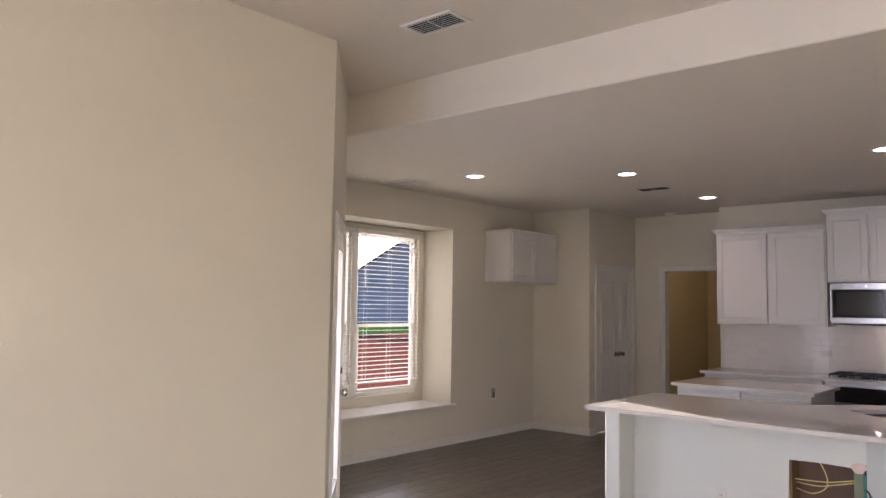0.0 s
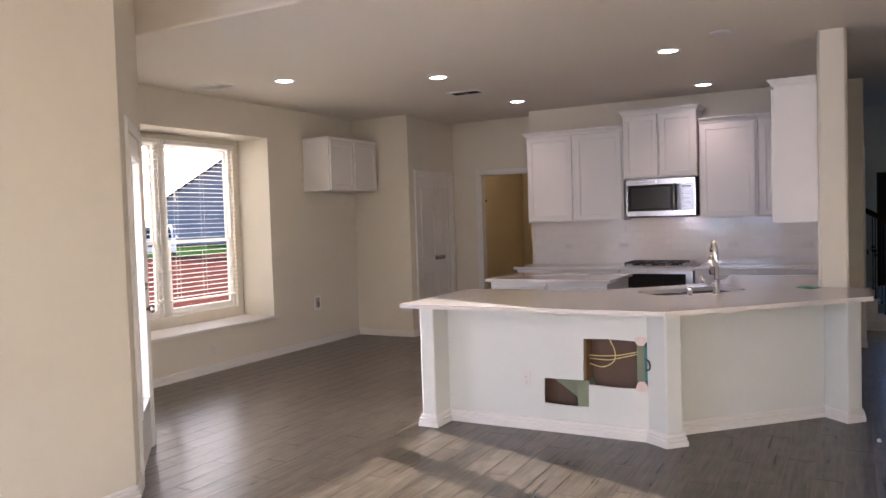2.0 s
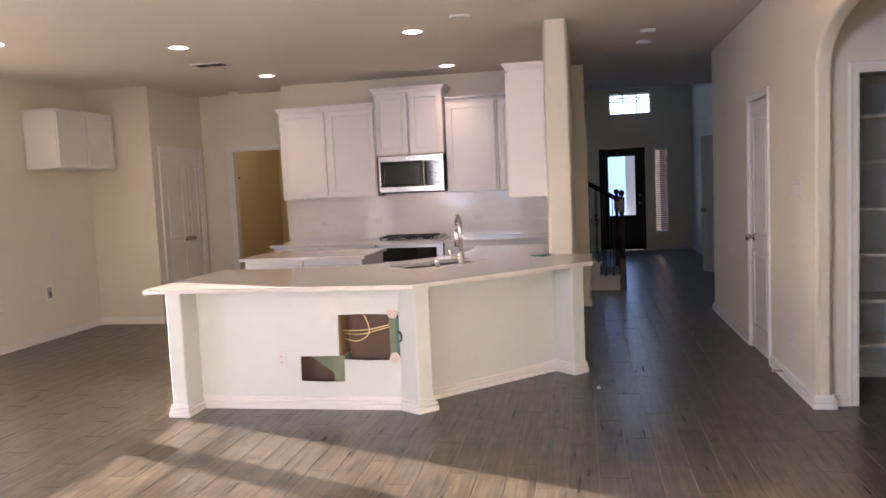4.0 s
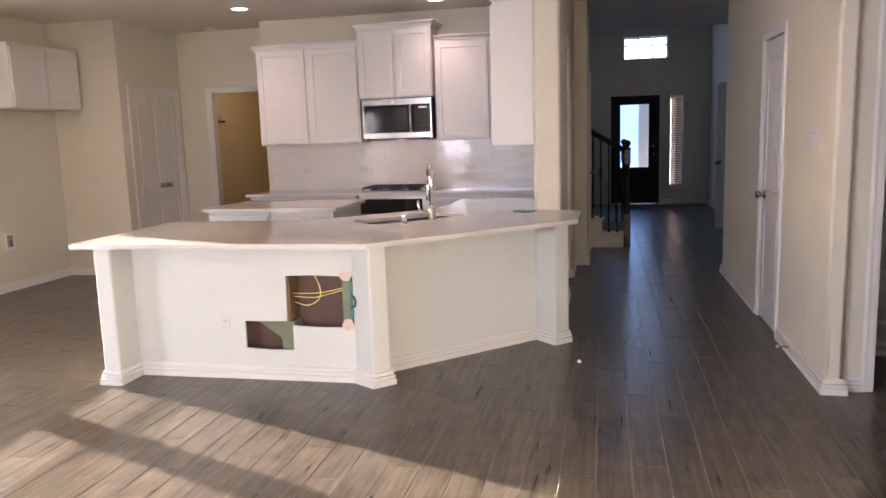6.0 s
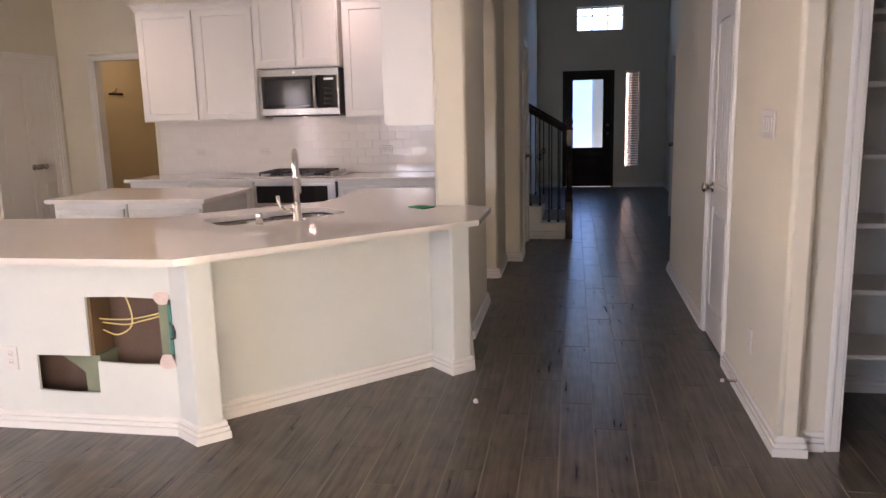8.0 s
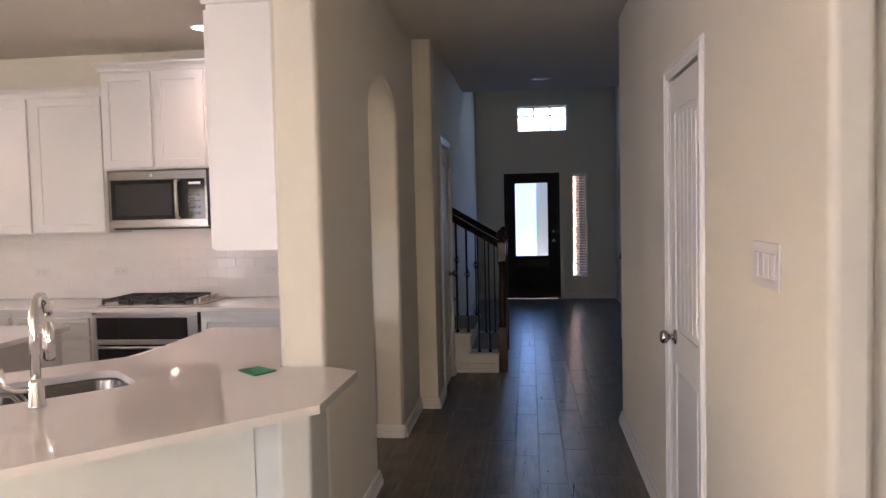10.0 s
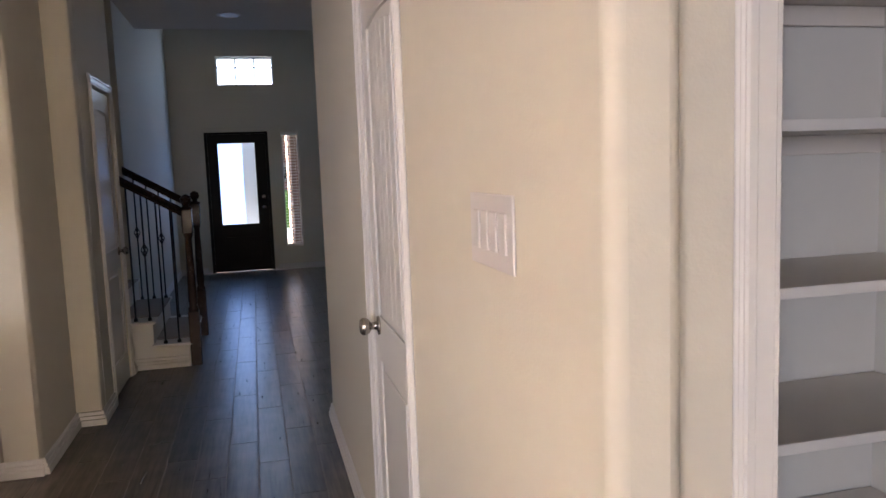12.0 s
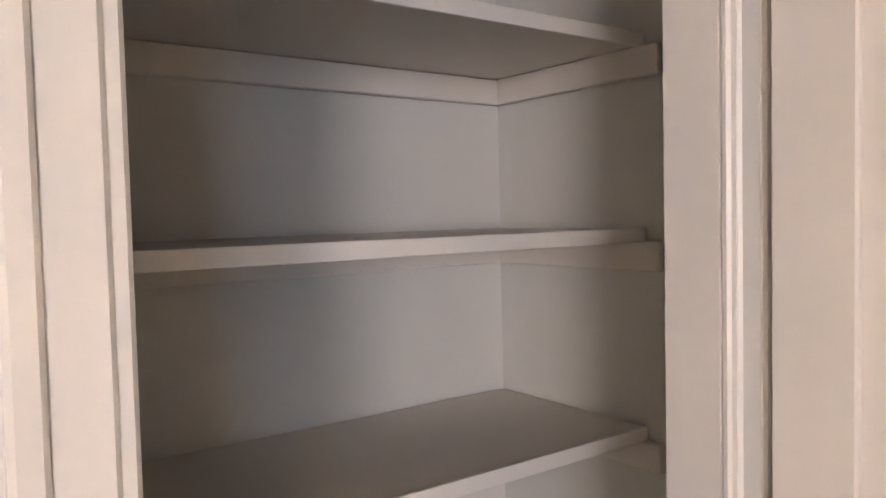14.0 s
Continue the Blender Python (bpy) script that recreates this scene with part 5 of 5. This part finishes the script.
def staircase():
    s = thing("staircase", "carpeted stairs with white side panels and dark wood rail", "stairs")
    rise, run = 0.185, 0.255
    x0, ya, yb = 0.955, 10.50, 11.70
    for k in range(13):
        xa = x0 - run * k
        part("side_panel", block(xa - run, xa, ya, ya + 0.03, 0, rise * (k + 1) - 0.025), TRIM, s)
        part("riser", block(xa - 0.02, xa, ya + 0.031, yb, rise * k, rise * (k + 1) - 0.025), TRIM, s)
        part("tread", block(xa - run - 0.02, xa + 0.025, ya - 0.02, yb, rise * (k + 1) - 0.025, rise * (k + 1), bevel=0.008, seg=2), TRIM, s)
        part("carpet", block(xa - run - 0.01, xa + 0.028, ya + 0.16, yb - 0.16, rise * (k + 1) + 0.0005, rise * (k + 1) + 0.012, bevel=0.004), CARPET, s, "beige carpet runner")
    part("side_moulding", moulding(bmesh.new(), [(0.55, 10.50), (0.955, 10.50)], BASE_PROFILE, -1), TRIM, s)
    return s


staircase()


def newel(x, y):
    n = thing("newel_post", "dark stained turned wooden newel post with ball finial", "newel post", "stair newels")
    part("shaft", block(x - 0.04, x + 0.04, y - 0.04, y + 0.04, 0, 0.42, bevel=0.006, seg=2), STAIN, n)
    part("turning", turned(bmesh.new(), [(0.42, 0.036), (0.44, 0.04), (0.46, 0.028), (0.50, 0.034), (0.75, 0.03), (0.98, 0.024), (1.0, 0.034), (1.02, 0.034)], (x, y, 0)), STAIN, n, "", True)
    part("head", block(x - 0.038, x + 0.038, y - 0.038, y + 0.038, 1.02, 1.20, bevel=0.006, seg=2), STAIN, n)
    part("finial", turned(bmesh.new(), [(1.20, 0.045), (1.215, 0.045), (1.225, 0.02), (1.24, 0.022), (1.25, 0.035), (1.275, 0.042), (1.30, 0.034), (1.315, 0.01)], (x, y, 0)), STAIN, n, "", True)
    return n


def stair_rail(y, x_top):
    r = thing("stair_railing", "dark stained handrail on black wrought iron balusters", "railing", "stair railings")
    slope = 0.185 / 0.255
    z_at = lambda x: 1.16 + (0.95 - x) * slope * 0.82
    bm = bmesh.new()
    prof = [(-0.03, 0.0), (0.03, 0.0), (0.033, 0.02), (0.022, 0.035), (0.03, 0.052), (0.018, 0.07), (-0.018, 0.07), (-0.03, 0.052), (-0.022, 0.035), (-0.033, 0.02)]
    rows = [[bm.verts.new((x, y + o, z_at(x) + z)) for o, z in prof] for x in (0.962, x_top)]
    m = len(prof)
    for k in range(m):
        bm.faces.new((rows[0][k], rows[0][(k + 1) % m], rows[1][(k + 1) % m], rows[1][k]))
    bm.faces.new(rows[0]), bm.faces.new(rows[1][::-1])
    part("handrail", bm, STAIN, r, "dark stained wooden handrail")
    k, x = 0, 0.88
    while x > x_top + 0.04:
        step = math.ceil((0.955 - x) / 0.255 + 1e-6)
        z0, z1 = 0.185 * step, z_at(x) + 0.005
        bm = bmesh.new()
        tube(bm, [(x, y, z0), (x, y, z1)], 0.0068, 8)
        turned(bm, [(z0, 0.017), (z0 + 0.016, 0.015), (z0 + 0.026, 0.009)], (x, y, 0), "z", 10)
        b = part("baluster", bm, IRON, r, "", True)
        if k % 2 == 0 and k:
            zc = (z0 + z1) / 2 + 0.06
            bm = bmesh.new()
            for q in range(4):
                a0 = q * math.pi / 2
                tube(bm, [(x + 0.024 * math.sin(math.pi * j / 8) * math.cos(a0 + j * 0.4), y + 0.024 * math.sin(math.pi * j / 8) * math.sin(a0 + j * 0.4), zc - 0.05 + 0.1 * j / 8) for j in range(9)], 0.004, 6)
            part("basket", bm, IRON, b, "twisted iron basket", True)
        x -= 0.1
        k += 1
    return r


newel(1.0, 10.52)
newel(0.985, 11.62)
stair_rail(10.52, 0.50)
stair_rail(11.62, 0.40)

# ---- small things on the floor and walls ----
bm = bmesh.new()
bmesh.ops.create_icosphere(bm, subdivisions=2, radius=0.014)
for v in bm.verts:
    v.co *= 1 + 0.35 * noise.noise(v.co * 90)
    v.co.z = max(v.co.z, -0.006)
bmesh.ops.translate(bm, vec=(0.568, 5.679, 0.007), verts=bm.verts)
tagged(obj("paint_chip", bm, PLATE, None, "small white crumb of plaster on the floor"), "", "debris")
ds = thing("door_stop", "spring door stop screwed to the hall baseboard", "door stop")
coil = [(1.864 - 0.065 * k / 60, 5.96 + 0.007 * math.cos(k * 0.9), 0.06 + 0.007 * math.sin(k * 0.9)) for k in range(61)]
part("spring", tube(bmesh.new(), coil, 0.0018, 6), NICKEL, ds, "", True)
part("tip", turned(bmesh.new(), [(1.785, 0.008), (1.80, 0.01)], (0, 5.96, 0.06), "x", 12), PLATE, ds, "white rubber tip", True)
hook = thing("coat_hook_rail", "short dark hook rail high on the utility room wall", "hook rail")
part("board", block(-4.598, -4.575, 10.78, 11.06, 1.72, 1.745, bevel=0.003), STAIN, hook)
part("hook", tube(bmesh.new(), [(-4.58, 10.84, 1.75), (-4.54, 10.84, 1.765), (-4.52, 10.84, 1.80)], 0.006, 8), NICKEL, hook)
# Unseen lamp, added for the warm light on the utility room wall.
utility = new("unseen_utility_bulb", bpy.data.lights.new("unseen_utility_bulb", "POINT"))
utility.data.energy, utility.data.color, utility.data.shadow_soft_size = 0.65, (1.0, 0.76, 0.44), 0.12
utility.location = (-3.85, 10.7, CEIL - 0.22)
ul = thing("unseen_utility_lamp", "small unseen ceiling lamp added to light the utility room", "ceiling light")
part("base", turned(bmesh.new(), [(CEIL - 0.021, 0.14), (CEIL - 0.05, 0.14)], (-3.85, 10.7, 0)), PLATE, ul, "", True)

# ---- outside ----
tagged(obj("ground", block(-400, 400, -400, 400, -0.5, -0.2), GRASS), "green lawn reaching to the horizon", "", "", "structure")
tagged(obj("soil", block(-32, -5.84, -12, 46, -0.2, -0.17), SOIL), "bare red clay soil beside the house", "", "", "structure")
tagged(obj("pavement", block(-0.5, 3.5, 16.2, 26, -0.2, -0.12), CONCRETE), "pale concrete entrance walk", "", "", "structure")

PORCH_BRICK = material("pale_red_porch_brick", (0.27, 0.19, 0.165), 0.85, coarse=(1.5, 0.2), fine=(30, 0.2), bump=0.4, bump_scale=60)
# West wall and ceiling are unseen, added to keep sun out of the foyer.
structure("porch_sun_block_west", block(0.1, 0.45, 16.19, 18.3, -0.12, 3.7), PORCH_BRICK, "pale red brick wall outside the entrance")
structure("porch_wall_east", block(2.10, 3.1, 16.6, 18.3, -0.12, 3.7), PORCH_BRICK, "pale red brick wall outside the entrance")
structure("porch_sun_block_top", block(0.1, 3.1, 16.19, 18.3, 3.7, 3.9), CEILING, "unseen pale ceiling added over the entrance to block the sun")


def house(label, m, w, d, eave, ridge, wall_mat):
    """A plain hipped house: brick walls, shingled roof with courses, windows, a door."""
    h = thing("neighbour_house", label, "house")
    part("wall", block(-w / 2, w / 2, -d / 2, d / 2, 0, eave), wall_mat, h)
    o = 0.45
    bm = bmesh.new()
    lo = [bm.verts.new(p) for p in ((-w / 2 - o, -d / 2 - o, eave), (w / 2 + o, -d / 2 - o, eave), (w / 2 + o, d / 2 + o, eave), (-w / 2 - o, d / 2 + o, eave))]
    t0, t1 = bm.verts.new((-w / 2 + d * 0.42, 0, ridge)), bm.verts.new((w / 2 - d * 0.42, 0, ridge))
    for f in ((lo[0], lo[1], t1, t0), (lo[2], lo[3], t0, t1), (lo[1], lo[2], t1), (lo[3], lo[0], t0), tuple(lo[::-1])):
        bm.faces.new(f)
    roof = part("roof", bm, SHINGLE, h, "blue-grey shingled hip roof")
    for k in range(-1, 2):
        win = part("window", block(k * w / 3.4 - 0.55, k * w / 3.4 + 0.55, -d / 2 - 0.05, -d / 2 + 0.02, 0.9, 2.3, bevel=0.01), TRIM, h, "white framed window")
        part("pane", block(k * w / 3.4 - 0.47, k * w / 3.4 + 0.47, -d / 2 - 0.06, -d / 2 - 0.051, 0.98, 2.22), BLACK_GLASS, win)
    part("fascia", moulding(bmesh.new(), [(-w / 2 - o, -d / 2 - o), (w / 2 + o, -d / 2 - o), (w / 2 + o, d / 2 + o), (-w / 2 - o, d / 2 + o), (-w / 2 - o, -d / 2 - o)], [(0, eave - 0.18), (0.03, eave - 0.18), (0.03, eave + 0.02), (0, eave + 0.02)], -1), TRIM, h)
    h.matrix_basis = m
    return h


def gabled_house(m):
    """A two-storey house, its gable end in the plane x = 0 and its ridge along x."""
    h = thing("gabled_house", "slate-blue two-storey house with a steep gable, far off", "house")
    w, eave, ridge, deep = 7.5, 3.6, 8.7, 15.0
    part("wall", sheet(bmesh.new(), [(-w, 0), (w, 0), (w, eave), (0, ridge), (-w, eave)], "x", -deep, 0), SIDING, h)
    for s in (-1, 1):
        ya, za = s * (w + 0.5), eave - 0.34
        part("roof", sheet(bmesh.new(), [(ya, za), (0, ridge + 0.02), (0, ridge + 0.27), (ya, za + 0.25)], "x", -deep - 0.4, 0.4), SHINGLE, h, "blue-grey shingled roof slope")
    for k in range(34):
        z = 0.05 + k * 0.25
        half = w - 0.05 if z + 0.22 < eave else (w - 0.05) * (ridge - z - 0.22) / (ridge - eave)
        if half > 0.1:
            part("siding_board", block(0.001, 0.03, -half, half, z, z + 0.22), SIDING, h)
    h.matrix_basis = m
    return h


gabled_house(pose(-50.7, 54.5, -0.2, 0, 0, -41))


def parked_car(m):
    """A tall white car along local y, its nose towards -y."""
    c = thing("parked_car", "white parked sport utility car on the grass, far off", "car")
    side = [(-2.25, 0.38), (-2.3, 0.62), (-2.2, 0.92), (-1.2, 1.08), (2.1, 1.1), (2.28, 0.9), (2.25, 0.4)]
    part("body", sheet(bmesh.new(), side, "x", -0.92, 0.92, 0.07, 3), CAR_WHITE, c)
    cabin = [(-1.15, 1.07), (-0.35, 1.74), (0.1, 1.8), (1.75, 1.78), (2.08, 1.09)]
    top = part("cabin", sheet(bmesh.new(), cabin, "x", -0.80, 0.80, 0.07, 3), CAR_WHITE, c)
    bm = bmesh.new()
    vs = [bm.verts.new(p) for p in ((-0.72, -1.16, 1.12), (0.72, -1.16, 1.12), (0.66, -0.48, 1.67), (-0.66, -0.48, 1.67))]
    front = bm.faces.new(vs)
    ext = bmesh.ops.extrude_face_region(bm, geom=[front])
    bmesh.ops.translate(bm, vec=(0, 0.05, -0.05), verts=[g for g in ext["geom"] if isinstance(g, bmesh.types.BMVert)])
    part("windshield", bm, BLACK_GLASS, top, "dark windshield glass")
    for s in (-1, 1):
        a, b = sorted((s * 0.79, s * 0.812))
        for u in ([(-0.85, 1.14), (-0.28, 1.64), (0.35, 1.68), (0.35, 1.14)], [(0.45, 1.14), (0.45, 1.68), (1.6, 1.66), (1.82, 1.14)]):
            part("side_window", sheet(bmesh.new(), u, "x", a, b), BLACK_GLASS, top, "dark side window")
        a, b = sorted((s * 0.55, s * 0.84))
        part("headlight", block(a, b, -2.31, -2.2, 0.72, 0.88, bevel=0.02), LAMP_LENS, c, "clear headlight")
        part("mirror", block(s * 0.99 - 0.07, s * 0.99 + 0.07, -0.95, -0.83, 1.08, 1.24, bevel=0.02), CAR_WHITE, c)
        for y in (-1.42, 1.42):
            a, b = sorted((s * 0.74, s * 0.95))
            wheel = part("wheel", turned(bmesh.new(), [(a, 0.30), (a + 0.03, 0.36), (b - 0.03, 0.36), (b, 0.30)], (0, y, 0.36), "x", 24), RUBBER, c, "black tyre", True)
            part("rim", turned(bmesh.new(), [(s * 0.93, 0.23), (s * 0.955, 0.22), (s * 0.955, 0.04)], (0, y, 0.36), "x", 20), STEEL, wheel, "steel rim", True)
    part("grille", block(-0.48, 0.48, -2.315, -2.25, 0.66, 0.84, bevel=0.01), DARK_METAL_SHADE, c, "dark radiator grille")
    part("bumper", block(-0.9, 0.9, -2.36, -2.2, 0.38, 0.6, bevel=0.04, seg=2), CAR_WHITE, c)
    c.matrix_basis = m
    return c


parked_car(pose(-33.6, 29.8, -0.2, 0, 0, 49))
house("brick neighbouring house across the street", pose(4.0, 80.0, -0.2, 0, 0, 0), 22, 12, 5.4, 9.7, BRICK)

# ---- many small pieces ----


def plank_floor():
    """Plank tiles laid along y in staggered rows: those near the bar as single pieces, the rest joined."""
    floor = bpy.data.objects["floor"]
    W, L, g = 0.152, 0.912, 0.0042
    meshes = {}
    verts, faces = [], []
    quads = ((0, 1, 2, 3), (0, 4, 5, 1), (1, 5, 6, 2), (2, 6, 7, 3), (3, 7, 4, 0))
    rng = random.Random(4)

    def piece(w, l):
        c = 0.0015
        return [(c, c, 0), (w - c, c, 0), (w - c, l - c, 0), (c, l - c, 0), (0, 0, -0.0013), (w, 0, -0.0013), (w, l, -0.0013), (0, l, -0.0013)]

    row, x = 0, -5.24
    while x < 3.0:
        y = -4.0 - [0.0, 0.34, 0.66, 0.17, 0.52][row % 5] * L
        far_x = x + W
        low = min(3.85, 3.1 - (3.1 + far_x) * 0.93) if far_x < -3.1 else 3.85 if x > 1.92 else -4.0
        high = 9.7 if x < -4.6 else 11.6 if x < -2.9 else 11.75 if x < 0.3 else 13.1 if x > 2.6 else 16.03
        while y < high:
            y0, y1 = max(y, low), min(y + L - g, high)
            w = W - g
            if y1 - y0 > 0.05:
                z = rng.uniform(-0.0004, 0.0003)
                if -3.2 < x < 1.75 and 2.7 < y < 6.6 and y1 - y0 > L - g - 1e-6:
                    if "full" not in meshes:
                        me = bpy.data.meshes.new("plank")
                        me.from_pydata(piece(w, L - g), [], quads)
                        me.materials.append(PLANK)
                        meshes["full"] = me
                    ob = new("plank", meshes["full"])
                    ob.parent = floor
                    ob.location = (x, y0, z)
                else:
                    n = len(verts)
                    verts.extend((x + a, y0 + b, c + z) for a, b, c in piece(w, y1 - y0))
                    faces.extend(tuple(n + i for i in q) for q in quads)
            y += L
        x += W
        row += 1
    me = bpy.data.meshes.new("planks_beyond")
    me.from_pydata(verts, [], faces)
    me.materials.append(PLANK)
    rest = new("planks_beyond", me)
    rest.parent = floor
    tagged(rest, "wood-look plank tiles over the rest of the floor", "", "", "stuff")


plank_floor()


def backsplash():
    """Glazed subway tiles in running bond on the wall between worktop and cabinets."""
    bed = structure("backsplash", block(-3.06, 0.207, 9.222, 9.2265, CT, 1.42), GROUT, "white glossy subway tile backsplash with pale grout")
    side = structure("backsplash_side", block(0.2052, 0.2092, 6.75, 7.6, CT, 1.36), GROUT, "white glossy subway tile on the column wall")
    W, H, g = 0.152, 0.076, 0.0018
    meshes = {}

    def tile(w, h):
        key = (round(w, 3), round(h, 3))
        if key not in meshes:
            c = 0.0018
            v = [(c, -0.0026, c), (w - c, -0.0026, c), (w - c, -0.0026, h - c), (c, -0.0026, h - c), (0, -0.0016, 0), (w, -0.0016, 0), (w, -0.0016, h), (0, -0.0016, h), (0, 0, 0), (w, 0, 0), (w, 0, h), (0, 0, h)]
            f = [(0, 1, 2, 3)] + [(a + b, a + (b + 1) % 4, a + 4 + (b + 1) % 4, a + 4 + b) for a in (0, 4) for b in range(4)]
            me = bpy.data.meshes.new("tile")
            me.from_pydata(v, [], [q[::-1] for q in f])
            me.materials.append(GLAZE)
            meshes[key] = me
        return meshes[key]

    for parent, u0, u1, ztop, m in ((bed, -3.06, 0.207, 1.415, None), (side, 6.75, 7.6, 1.352, 1)):
        r, z = 0, CT + 0.003
        while z < ztop - 0.02:
            h = min(H - g, ztop - z)
            u = u0 - (W / 2 if r % 2 else 0)
            while u < u1 - 0.01:
                a, b = max(u, u0), min(u + W - g, u1)
                if b - a > 0.012:
                    ob = new("tile", tile(b - a, h))
                    ob.parent = parent
                    ob.matrix_basis = pose(a, 9.2222, z, random.uniform(-0.6, 0.6), 0, random.uniform(-0.5, 0.5)) if m is None else pose(0.2054, b, z, 0, 0, -90)
                u += W
            z += H
            r += 1


backsplash()
